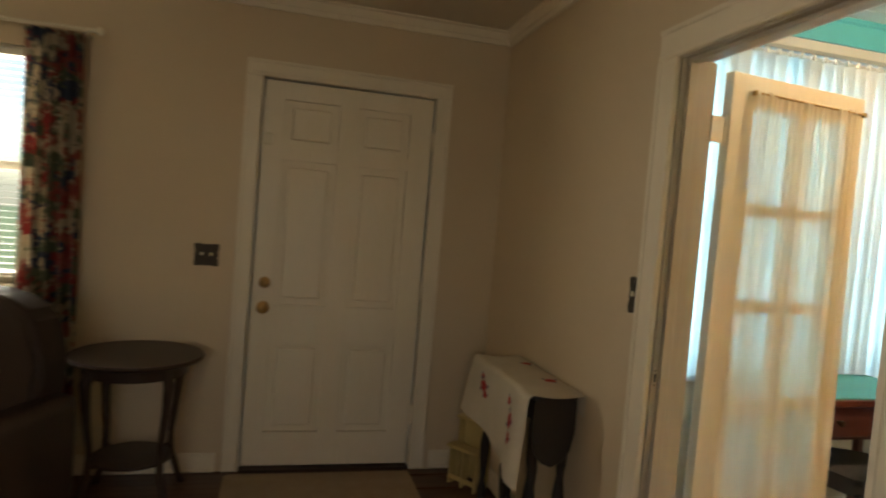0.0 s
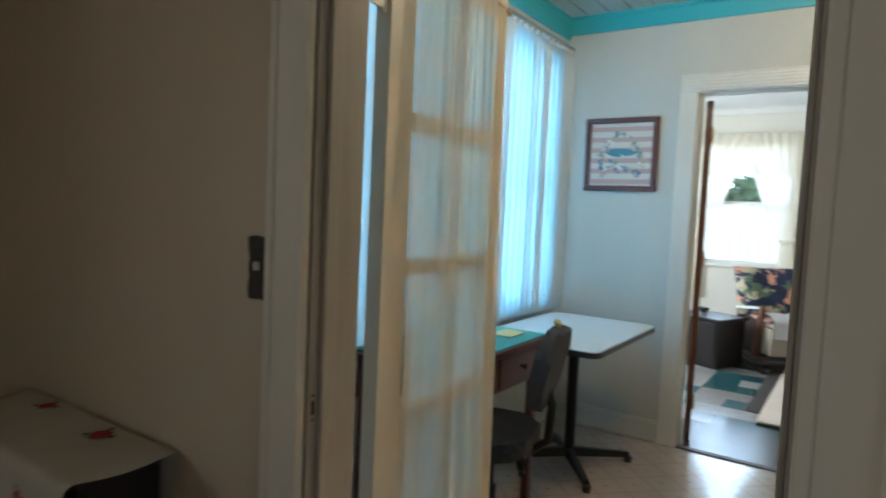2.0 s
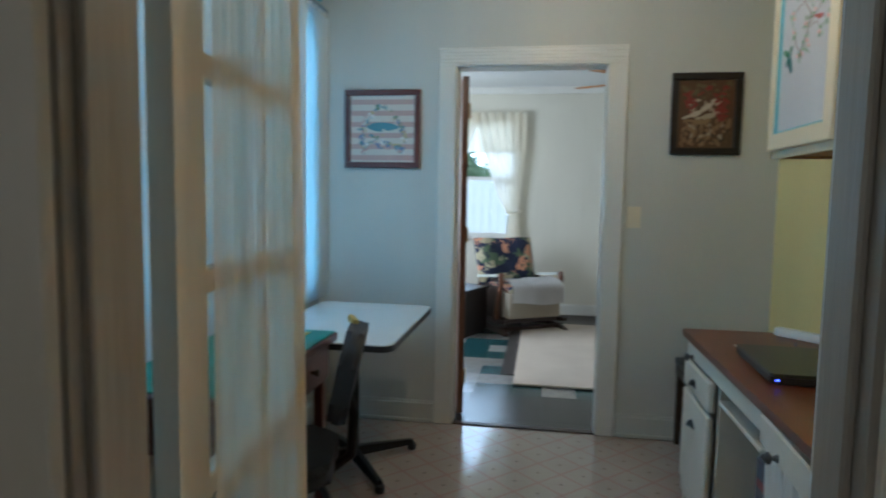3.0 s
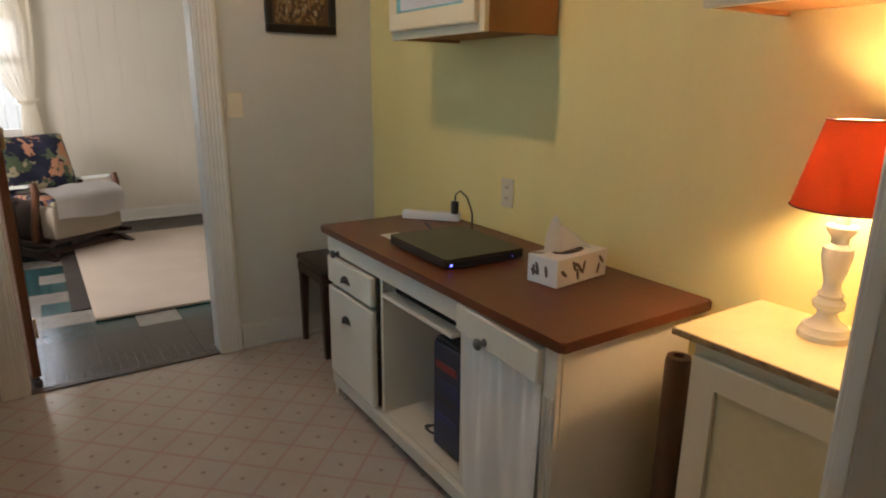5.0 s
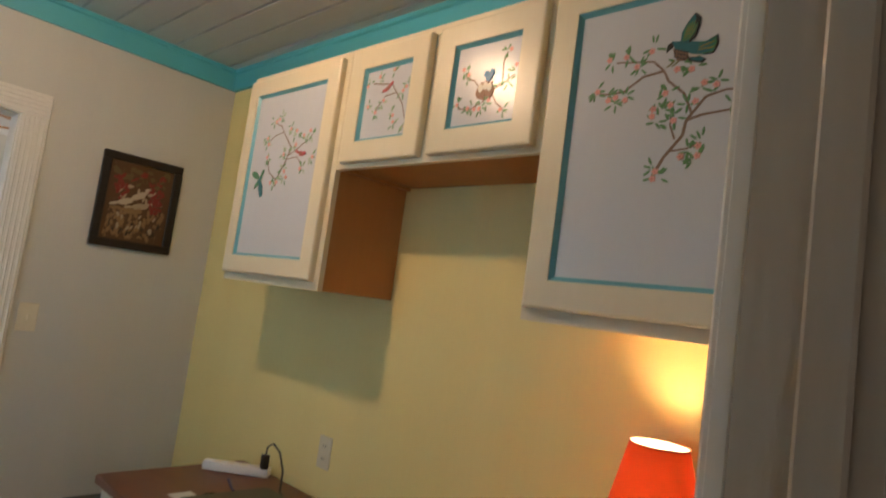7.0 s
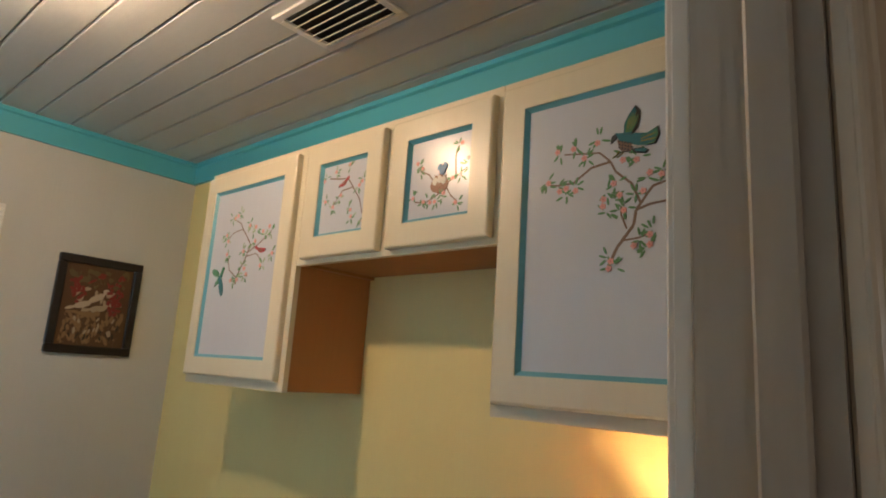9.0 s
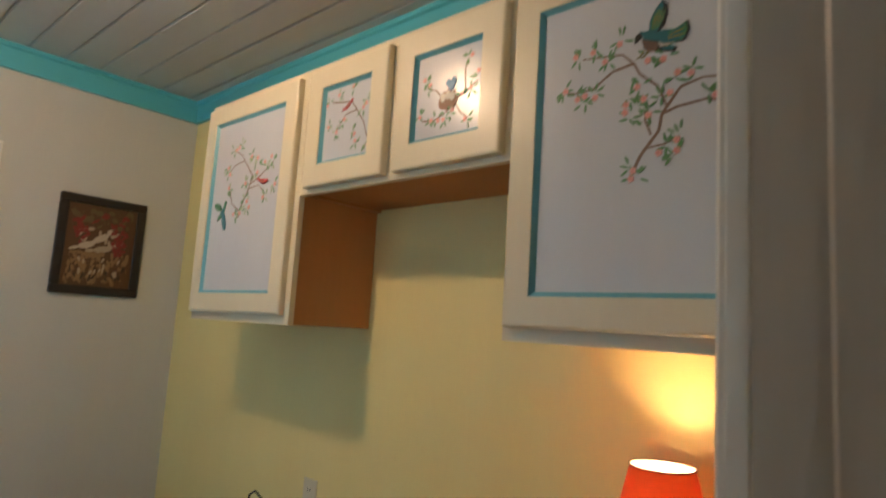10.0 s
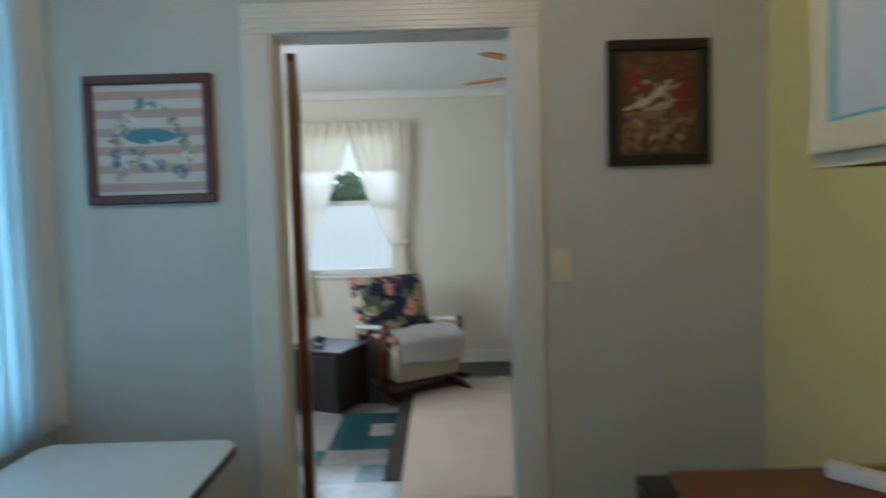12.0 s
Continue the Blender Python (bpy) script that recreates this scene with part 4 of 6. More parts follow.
for q in ((0.19, 0.81), (0.27, 0.82), (0.32, 0.77), (0.38, 0.83), (0.12, 0.70), (0.18, 0.68), (0.23, 0.65), (0.27, 0.67), (0.42, 0.63), (0.46, 0.66), (0.45, 0.60), (0.42, 0.56), (0.50, 0.57), (0.50, 0.76), (0.56, 0.74),
          (0.60, 0.66), (0.66, 0.68), (0.62, 0.48), (0.57, 0.45), (0.60, 0.43), (0.43, 0.40), (0.45, 0.37), (0.80, 0.62), (0.78, 0.54), (0.55, 0.61), (0.72, 0.60)):
    d.spray(*q, 0.014, 1, 6)
# flying bird: body, beak, speckled belly, raised wing, spread tail with dark feather edges
def patch(paint, uv, level):
    d.shape(paint, [d.at(*p) for p in uv], level)


patch("teal", [(0.458, 0.839), (0.498, 0.834), (0.546, 0.826), (0.605, 0.816), (0.630, 0.774), (0.578, 0.774), (0.527, 0.786), (0.473, 0.812)], 3)
patch("black", [(0.460, 0.838), (0.441, 0.827), (0.438, 0.803), (0.452, 0.812), (0.466, 0.819)], 4)
patch("bark", [(0.466, 0.814), (0.473, 0.791), (0.487, 0.768), (0.527, 0.762), (0.540, 0.785)], 4)
for k in range(14):
    d.blob("black", d.at(0.478 + 0.013 * (k % 5), 0.806 - 0.012 * (k // 5) - 0.004 * (k % 5)), 0.0028, 0.0018, k, 5, 6)
wing_out = [(0.496, 0.829), (0.498, 0.865), (0.517, 0.896), (0.548, 0.926), (0.567, 0.906), (0.567, 0.877), (0.555, 0.843), (0.532, 0.822)]
patch("black", wing_out, 4)
patch("teal", [(0.498, 0.829), (0.500, 0.864), (0.519, 0.894), (0.545, 0.920), (0.552, 0.905), (0.545, 0.860), (0.530, 0.824)], 5)
for k in range(5):
    f = k / 4
    root, tip = d.at(0.508 + 0.020 * f, 0.833), d.at(0.522 + 0.040 * f, 0.893 + 0.022 * math.sin(2.2 * f) - 0.02 * f)
    side = Vector((0.0042, 0.0015))
    d.shape("green", [root - side * 0.5, (root + tip) / 2 - side, tip, (root + tip) / 2 + side, root + side * 0.5], 6)
    d.shape("olive", [root, (root + tip) / 2 - side * 0.4, tip, (root + tip) / 2 + side * 0.1], 7)
patch("black", [(0.612, 0.822), (0.645, 0.834), (0.651, 0.805), (0.634, 0.774), (0.600, 0.773)], 3)
patch("green", [(0.570, 0.812), (0.614, 0.821), (0.641, 0.829), (0.644, 0.805), (0.629, 0.777), (0.590, 0.776)], 4)
for k in range(5):
    root, tip = d.at(0.572, 0.800 - 0.004 * k), d.at(0.640, 0.824 - 0.010 * k)
    side = Vector((-0.0005, 0.0030))
    d.shape("olive" if k % 2 else "teal", [root - side, (root + tip) / 2 - side, tip, (root + tip) / 2 + side, root + side], 5)
patch("egg", [(0.532, 0.787), (0.560, 0.778), (0.590, 0.774), (0.560, 0.770), (0.535, 0.779)], 5)
patch("black", [(0.530, 0.772), (0.586, 0.768), (0.606, 0.757), (0.592, 0.746), (0.540, 0.758)], 3)
patch("teal", [(0.545, 0.768), (0.586, 0.765), (0.600, 0.757), (0.588, 0.751), (0.548, 0.760)], 4)
for u in (0.478, 0.500):
    d.branch([(u, 0.772), (u - 0.018, 0.757), (u - 0.034, 0.750)], 0.0014, 0.0008, "olive")
d.done()

# ---- office: writing desk ----
desk = thing("desk", "white painted kneehole desk with a brown wooden top", "desk", pose(0, 0, 0))
part("desktop", prism(round_rect(1.905, 3.35, 0.0, 0.570, 0.008), "z", 0.732, 0.760, 0.006), "desk_top", desk, "brown stained wooden top with a rounded edge")
for x0, x1 in ((1.935, 1.955), (2.345, 2.363), (2.865, 2.883), (3.295, 3.315)):
    part("side_panel", box((x0, 0.04, 0.085), (x1, 0.535, 0.7315), 0.002), "desk_white", desk)
part("base_shelf", box((1.956, 0.04, 0.09), (3.294, 0.53, 0.108), 0.002), "desk_white", desk)
part("back_panel", box((1.956, 0.04, 0.109), (3.294, 0.05, 0.731)), "desk_white", desk)
part("base_rail", box((1.93, 0.531, 0.045), (3.32, 0.553, 0.10), 0.004), "desk_white", desk)
for x in (1.935, 3.28):
    for y in (0.05, 0.505):
        bm = bmesh.new()
        add_prism(bm, [(x, 0.0), (x + 0.03, 0.0), (x + 0.038, 0.09), (x - 0.002, 0.09)], "y", y, y + 0.04)
        part("foot", bm, "desk_white", desk)
part("apron", box((2.364, 0.535, 0.655), (3.32, 0.552, 0.7315), 0.003), "desk_white", desk)
dr = part("drawer_front", box((2.90, 0.54, 0.53), (3.30, 0.566, 0.645), 0.006), "desk_white", desk)
dr2 = part("drawer_front", box((2.90, 0.54, 0.118), (3.30, 0.566, 0.515), 0.006), "desk_white", desk)
dr3 = part("drawer_front", prism([(1.985, 0.62), (2.34, 0.645), (2.34, 0.729), (1.985, 0.712)], "y", 0.54, 0.572, 0.005), "desk_white", desk, "slightly sagging drawer front")
part("pilaster", box((1.932, 0.54, 0.10), (1.98, 0.556, 0.7315), 0.002), "desk_white", desk)
for k in range(3):
    part("flute", box((1.938 + 0.014 * k, 0.556, 0.12), (1.946 + 0.014 * k, 0.562, 0.60), 0.003), "desk_white", desk)


def knob(parent, x, y, z):
    bm = lathe([(0.012, 0), (0.008, 0.006), (0.007, 0.014), (0.016, 0.02), (0.017, 0.026), (0.01, 0.032), (0.002, 0.034)], seg=16)
    bmesh.ops.transform(bm, matrix=pose(x, y, z, -90, 0, 0), verts=bm.verts[:])
    part("knob", bm, "pewter", parent, "dark pewter knob", True)


def cup_pull(parent, x, y, z):
    bm = bmesh.new()
    add_sheet(bm, lambda u, v: (x + 0.036 * math.cos(math.pi * u) * math.cos(0.5 * math.pi * v * 0.98), y + 0.022 * math.sin(math.pi * 0.5 * min(1, v * 1.0)) * math.sin(math.pi * u) ** 0.5 + 0.001,
                                z + 0.026 * math.sin(math.pi * u) * math.cos(0.5 * math.pi * v)), 14, 6, 0.002)
    add_tube(bm, [(x - 0.04, y + 0.002, z), (x, y + 0.004, z - 0.002), (x + 0.04, y + 0.002, z)], 0.003, 6)
    part("cup_pull", bm, "pewter", parent, "dark pewter cup pull", True)


knob(desk, 3.215, 0.552, 0.665), knob(dr3, 2.20, 0.572, 0.655)
cup_pull(dr, 3.12, 0.566, 0.57), cup_pull(dr2, 3.12, 0.566, 0.40)
part("keyboard_tray", box((2.40, 0.20, 0.585), (2.85, 0.545, 0.60), 0.003), "desk_white", desk, "white pull-out keyboard tray")
part("tray_rail", box((2.42, 0.18, 0.601), (2.83, 0.50, 0.625), 0.003), "black_metal", desk)


def desk_cloth(u, v):
    slant = u + 0.10 * (1 - v) * (0.5 - u)
    w = 0.010 * (0.4 + 0.6 * (1 - v)) * (math.sin(11 * slant + 2.2 * v) + 0.45 * math.sin(23 * slant - 3 * v + 1)) + 0.003 * math.sin(48 * u) * v ** 2
    return (1.985 + 0.352 * u, 0.552 + w, 0.112 + (0.508 + 0.02 * u - 0.03 * u * (1 - u)) * v)


part("desk_curtain", sheet(desk_cloth, 80, 24), "desk_curtain", desk, "loosely hung off-white cloth curtain", True)

tower = thing("computer_tower", "dark computer tower with blue and red trim under the desk", "computer", pose(2.42, 0.14, 0.108))
part("case", box((0, 0, 0), (0.17, 0.34, 0.41), 0.006), "black_plastic", tower)
part("front_bezel", box((0.008, 0.341, 0.01), (0.162, 0.352, 0.40), 0.004), material("bezel_blue", (0.008, 0.015, 0.05), 0.3), tower, "glossy blue front bezel")
for k, z in enumerate((0.31, 0.25, 0.19, 0.12)):
    part("drive_bay", box((0.025, 0.3525, z), (0.145, 0.355, z + 0.028), 0.001), material("bay", ((0.25, 0.02, 0.02), (0.02, 0.03, 0.1), (0.02, 0.02, 0.02), (0.02, 0.03, 0.12))[k], 0.4), tower)
cable = thing("computer_cable", "loose black cable coiled beside the computer tower", "cable", pose(2.60, 0.44, 0.110))
part("cord", tube([(0.09 * math.cos(k * 0.5) * (1 - k * 0.012), 0.05 * math.sin(k * 0.5), 0.004 + 0.045 * abs(math.sin(k * 0.25))) for k in range(26)], 0.004, 6), "black_plastic", cable)


# ---- on the desk ----
lap = thing("laptop", "closed dark laptop with a blue power light on the desk", "laptop", pose(2.725, 0.315, 0.761, 0, 0, -2))
part("base", prism(round_rect(-0.21, 0.19, -0.15, 0.165, 0.012), "z", 0.006, 0.024, 0.003), "black_plastic", lap)
part("lid", prism(round_rect(-0.21, 0.19, -0.15, 0.165, 0.012), "z", 0.025, 0.036, 0.003), "laptop_lid", lap, "dark olive-grey lid")
for x in (-0.19, 0.17):
    part("rubber_foot", box((x - 0.012, -0.13, 0), (x + 0.012, 0.14, 0.006), 0.002), "black_plastic", lap)
part("power_light", box((-0.2115, 0.140, 0.013), (-0.2095, 0.149, 0.018), 0.0005), "blue_led", lap, "small lit blue light")
part("power_light", box((-0.2115, -0.10, 0.013), (-0.2095, -0.097, 0.016)), "blue_led", lap)

tb = thing("tissue_box", "white tissue box with a brown leaf print, one tissue pulled up", "tissue box", pose(2.275, 0.20, 0.761, 0, 0, 7))
part("carton", box((-0.058, -0.118, 0), (0.058, 0.118, 0.085), 0.0025, 2), "paper_white", tb)
rnd = random.Random(3)
for k in range(16):
    side = k % 4
    bm = bmesh.new()
    a = rnd.uniform(-0.9, 0.9)
    pts = [(0.019 * math.cos(q) , 0.006 * math.sin(q)) for q in (0, 0.8, 1.57, 2.34, 3.14, 3.94, 4.71, 5.5)]
    ca, sa = math.cos(a + 1.2), math.sin(a + 1.2)
    pts = [(p * ca - q * sa, p * sa + q * ca) for p, q in pts]
    c = (rnd.uniform(-0.095, 0.095), rnd.uniform(0.025, 0.06))
    if side in (0, 1):
        add_prism(bm, [(c[0] + p, c[1] + q) for p, q in pts], "x", -0.0592, -0.0582)
    elif side == 2:
        add_prism(bm, [(c[0] * 0.42 + p, c[1] + q) for p, q in pts], "y", 0.1182, 0.1192)
    else:
        add_prism(bm, [(c[0] * 0.4 + p, c[0] + q) for p, q in pts], "z", 0.0852, 0.086)
    part("printed_leaf", bm, material("leaf_print", (0.13, 0.10, 0.085), 0.7), tb)
bm = bmesh.new()
add_lathe(bm, [(0.001, 0.0851), (0.04, 0.0851), (0.04, 0.0858), (0.001, 0.0858)], seg=20, cap=False)
bmesh.ops.scale(bm, vec=(0.75, 1.6, 1), verts=bm.verts[:])
part("slot", bm, "gap_dark", tb)
part("tissue", sheet(lambda u, v: ((u - 0.5) * 0.055 * (1 - v) + 0.012 * math.sin(6 * u + 2 * v) * (1 - 0.5 * v) + 0.012 * v, (u - 0.5) * 0.17 * (1 - v) ** 0.75 + 0.055 * v, 0.084 + 0.118 * v * (1 - 0.25 * abs(u - 0.6)) + 0.006 * math.sin(9 * u) * (1 - v)), 24, 14), "tissue", tb, "crumpled white tissue", True)

strip = thing("power_strip", "white power strip lying on the desk by the wall", "power strip", pose(3.20, 0.115, 0.761, 0, 0, 42))
part("housing", box((-0.13, -0.024, 0), (0.13, 0.024, 0.036), 0.010, 2), "paper_white", strip, smooth=True)
for k in range(4):
    part("socket", box((-0.09 + 0.05 * k, -0.012, 0.0355), (-0.065 + 0.05 * k, 0.012, 0.037)), "ivory", strip)
plug = thing("charger_cable", "black plug and cable arching from the power strip", "cable", pose(3.10, 0.06, 0.797))
part("plug_body", box((-0.014, -0.012, 0), (0.014, 0.012, 0.055), 0.005, 2), "black_plastic", plug, smooth=True)
part("cord", tube([(0, 0, 0.05), (-0.005, 0, 0.085), (-0.04, 0.0, 0.105), (-0.09, 0.0, 0.085), (-0.14, 0.01, 0.03), (-0.17, 0.03, -0.03), (-0.22, 0.05, -0.032)], 0.0035), "black_plastic", plug, smooth=True)
solid("note_paper", box((2.96, 0.36, 0.761), (3.06, 0.44, 0.7625)), "paper_white", "small white slip of paper on the desk", "paper")
solid("pen", tube([(2.99, 0.24, 0.767), (3.12, 0.19, 0.767)], 0.005), material("pen_blue", (0.03, 0.03, 0.12), 0.4), "dark blue pen lying on the desk", "pen")
gl = solid("keys", tube([(2.98 + 0.02 * math.cos(k), 0.33 + 0.025 * math.sin(k), 0.768) for k in range(7)], 0.004), "black_metal", "small dark key ring on the desk", "keys")

# ---- lamp cabinet ----
base = thing("base_cabinet", "cream base cabinet with a worn painted top, under the lamp", "cabinet", pose(0, 0, 0))
part("worktop", box((1.175, YW + 0.002, 0.782), (1.778, 0.348, 0.80), 0.002), "lamp_top", base, "cream painted top, worn to brown along the edges")
for lo, hi in (((1.175, 0.3482, 0.783), (1.779, 0.351, 0.799)), ((1.7782, YW + 0.002, 0.783), (1.781, 0.3482, 0.799))):
    part("worn_edge", box(lo, hi, 0.0008), "worn_edge", base, "brown worn edge")
part("body", box((1.18, YW + 0.003, 0.06), (1.738, 0.315, 0.781), 0.002), "cabinet_cream", base)
part("plinth", box((1.19, 0.03, 0.0), (1.728, 0.28, 0.06)), "cabinet_cream", base)
bm = ring(1.19, 1.73, 0.08, 0.745, 0.065, 0.065, 0.065, 0.3155, 0.336, 0.004)
cd = part("door", bm, "cabinet_cream", base)
part("door_panel", box((1.256, 0.3155, 0.146), (1.664, 0.325, 0.679)), "lamp_top", cd, "pale yellow recessed panel")

tl = thing("table_lamp", "white turned table lamp with a lit red-orange shade", "table lamp", pose(1.562, 0.112, 0.80))
part("lamp_base", lathe([(0.0522, 0), (0.0522, 0.012), (0.0470, 0.018), (0.0452, 0.028), (0.0313, 0.036), (0.0209, 0.05), (0.0191, 0.06), (0.0313, 0.07), (0.0331, 0.082), (0.0226, 0.092), (0.0261, 0.1), (0.0191, 0.108), (0.0165, 0.125), (0.0261, 0.16), (0.0313, 0.19), (0.0296, 0.205), (0.0174, 0.214), (0.0174, 0.226), (0.0278, 0.24), (0.0313, 0.25), (0.0296, 0.254), (0.0122, 0.256)], seg=28), "lamp_white", tl, smooth=True)
part("candle_sleeve", lathe([(0.015, 0.2565), (0.015, 0.33)], seg=16), "lamp_white", tl, "white candle tube", True)
sh = part("shade", lathe([(0.106, 0.292), (0.062, 0.474)], seg=48, cap=False), "shade_red", tl, "red-orange fabric shade", True)
part("shade_lining", lathe([(0.104, 0.293), (0.060, 0.473)], seg=48, cap=False), "shade_lining", sh, "pale inner lining", True)
for r, z in ((0.106, 0.292), (0.062, 0.474)):
    part("shade_rim", tube([(r * math.cos(k * math.pi / 24), r * math.sin(k * math.pi / 24), z) for k in range(49)], 0.0018, 6), material("rim_dark", (0.09, 0.015, 0.008), 0.8), sh, "dark bound rim")
part("bulb", lathe([(0.008, 0.345), (0.012, 0.36), (0.022, 0.385), (0.022, 0.41), (0.012, 0.43), (0.002, 0.434)], seg=16), "bulb", tl, "lit warm bulb", True)
part("cord", tube([(0.0, -0.05, 0.006), (-0.03, -0.08, 0.004), (-0.08, -0.09, 0.004), (-0.16, -0.10, 0.004)], 0.0025), "ivory", tl)

solid("carpet_roll", lathe([(0.030, 0.0), (0.032, 0.01), (0.032, 0.675), (0.029, 0.69), (0.014, 0.692), (0.013, 0.68)], (1.8135, 0.26, 0), 24), "roll_brown", "brown rolled mat standing between desk and cabinet", "roll", smooth=True)

st = thing("stool", "small dark wooden stool with a black padded seat", "stool", pose(3.80, 0.31, 0))
part("seat_frame", box((-0.165, -0.15, 0.385), (0.165, 0.15, 0.44), 0.006), "dark_wood", st)
part("seat", box((-0.17, -0.155, 0.441), (0.17, 0.155, 0.48), 0.016, 3), "vinyl_black", st, "black padded seat", True)
for x in (-0.14, 0.14):
    for y in (-0.125, 0.125):
        bm = bmesh.new()
        vs = []
        for z, h in ((0.0, 0.012), (0.385, 0.02)):
            vs.append([bm.verts.new((x * (1.06 if z == 0 else 1) + a * h, y * (1.04 if z == 0 else 1) + b * h, z)) for a, b in ((-1, -1), (1, -1), (1, 1), (-1, 1))])
        bm.faces.new(vs[0][::-1]), bm.faces.new(vs[1])
        for k in range(4):
            bm.faces.new((vs[0][k], vs[0][(k + 1) % 4], vs[1][(k + 1) % 4], vs[1][k]))
        part("leg", bm, "dark_wood", st)

# ---- pictures and plates ----
def picture(name, y0, y1, z0, z1, frame_mat, border, label, mat_board=None):
    p = thing(name, label, "picture", pose(FAR, (y0 + y1) / 2, (z0 + z1) / 2))
    w, h = (y1 - y0) / 2, (z1 - z0) / 2
    for a, b, c, d in ((-w, w, h - border, h), (-w, w, -h, -h + border), (-w, -w + border, -h + border, h - border), (w - border, w, -h + border, h - border)):
        bm = box((-0.024, a, c), (-0.001, b, d), 0.004)
        part("frame", bm, frame_mat, p)
    return p, w - border, h - border


p1, pw, ph = picture("framed_print", 1.895, 2.336, 1.480, 1.920, "mahogany", 0.032, "square pastel print of a hat and flowers in a mahogany frame")
part("mat_board", box((-0.010, -pw, -ph), (-0.002, pw, ph)), material("print_cream", (0.66, 0.62, 0.55), 0.5), p1)
INK = {n: material("ink_" + n, c, 0.5, None, 40, 200, 0.5, 0.0) for n, c in dict(rose=(0.52, 0.36, 0.32), teal=(0.10, 0.26, 0.32), green=(0.16, 0.25, 0.16), blue=(0.14, 0.20, 0.36), straw=(0.50, 0.42, 0.22), white=(0.75, 0.73, 0.70),
                                                                               brown=(0.10, 0.05, 0.02), tan=(0.26, 0.16, 0.07), red=(0.22, 0.025, 0.02), dun=(0.40, 0.33, 0.22), olive=(0.13, 0.10, 0.04), cream=(0.52, 0.45, 0.33), dark=(0.035, 0.022, 0.014)).items()}


def dab(bm, y, z, ry, rz, turn, x0, x1, n=9):
    x0 -= 0.000004 * len(bm.faces)
    ca, sa = math.cos(turn), math.sin(turn)
    pts = [(ry * math.cos(2 * math.pi * k / n), rz * math.sin(2 * math.pi * k / n)) for k in range(n)]
    add_prism(bm, [(y + p * ca - q * sa, z + p * sa + q * ca) for p, q in pts], "x", x0, x1)


bm = bmesh.new()
for k in range(6):
    z = -ph + 0.012 + k * 2 * ph / 6
    add_box(bm, (-0.0108, -pw + 0.004, z), (-0.0102, pw - 0.004, z + ph / 6.5))
tagged(part("print_stripe", bm, INK["rose"], p1), kind="stuff")
rnd = random.Random(21)
for ink in ("teal", "green", "blue", "straw", "white", "rose"):
    bm = bmesh.new()
    for k in range(26):
        t = rnd.random()
        edge = rnd.randrange(5)
        if edge < 2:
            side = 1 if edge else -1
            y, z = side * (0.012 + 0.125 * t ** 0.9) + rnd.gauss(0, 0.008), 0.135 - 0.155 * t + rnd.gauss(0, 0.007)
        elif edge < 4:
            side = 1 if edge == 3 else -1
            y, z = side * (0.115 + 0.012 * math.sin(6 * t)) + rnd.gauss(0, 0.012), -0.01 - 0.125 * t
        else:
            y, z = rnd.uniform(-0.085, 0.085), -0.075 + 0.025 * math.cos(30 * t) + rnd.gauss(0, 0.012)
        dab(bm, y, z, rnd.uniform(0.006, 0.015), rnd.uniform(0.004, 0.009), rnd.uniform(0, 3), -0.0118, -0.0109)
    tagged(part("print_motif", bm, INK[ink], p1), kind="stuff")
bm = bmesh.new()
dab(bm, -0.005, 0.018, 0.082, 0.019, 0.04, -0.0124, -0.0119, 20), dab(bm, 0.045, 0.002, 0.05, 0.012, 0.25, -0.0124, -0.0119, 16), dab(bm, -0.06, 0.004, 0.045, 0.010, -0.2, -0.0124, -0.0119, 16)
part("print_hat", bm, INK["teal"], p1, "pale teal straw hat")
p2, qw, qh = picture("framed_embroidery", 0.188, 0.542, 1.565, 1.992, "ebony", 0.036, "brown picture of birds and red berries in a black frame")
part("canvas", box((-0.010, -qw, -qh), (-0.002, qw, qh)), INK["brown"], p2)
rnd = random.Random(9)
AREAS = (("tan", 46, 0.024, (-1, 1, -1, -0.25)), ("brown", 60, 0.022, (-1, 1, -1, -0.45)), ("olive", 26, 0.028, (-1, 1, 0.55, 1)), ("brown", 22, 0.024, (-1, 1, 0.5, 1)),
         ("dark", 30, 0.016, (-1, 1, -1, -0.5)), ("red", 7, 0.022, (-1, 1, 0.6, 1)), ("tan", 34, 0.018, (-1, 1, -0.95, -0.2)), ("brown", 12, 0.016, (-1, -0.65, -0.4, 0.6)), ("brown", 12, 0.016, (0.7, 1, -0.4, 0.6)), ("dun", 12, 0.016, (-0.8, 0.8, -0.8, -0.3)), ("dun", 14, 0.022, (-0.9, 0.9, -0.15, 0.5)))
for level, (ink, num, size, area) in enumerate(AREAS):
    bm = bmesh.new()
    for k in range(num):
        y, z = rnd.uniform(area[0], area[1]) * (qw - 0.022), rnd.uniform(area[2], area[3]) * (qh - 0.022)
        up = rnd.uniform(1.0, 2.1) if area[3] <= 0 else rnd.uniform(0, 3.1)
        dab(bm, y, z, size * rnd.uniform(0.55, 1.0), size * rnd.uniform(0.22, 0.42), up, -0.0101 - 0.0004 * level - 0.0004, -0.0100 - 0.0004 * level)
    tagged(part("stitched_leaf", bm, INK[ink], p2), kind="stuff")
bm = bmesh.new()
for cy, cz, wide, tall in ((0.082, 0.062, 0.017, 0.026), (-0.078, 0.060, 0.019, 0.036), (-0.072, 0.005, 0.010, 0.02)):
    for k in range(26):
        dab(bm, cy + rnd.gauss(0, wide), cz + rnd.gauss(0, tall), 0.0075, 0.0075, 0, -0.0158, -0.0146, 8)
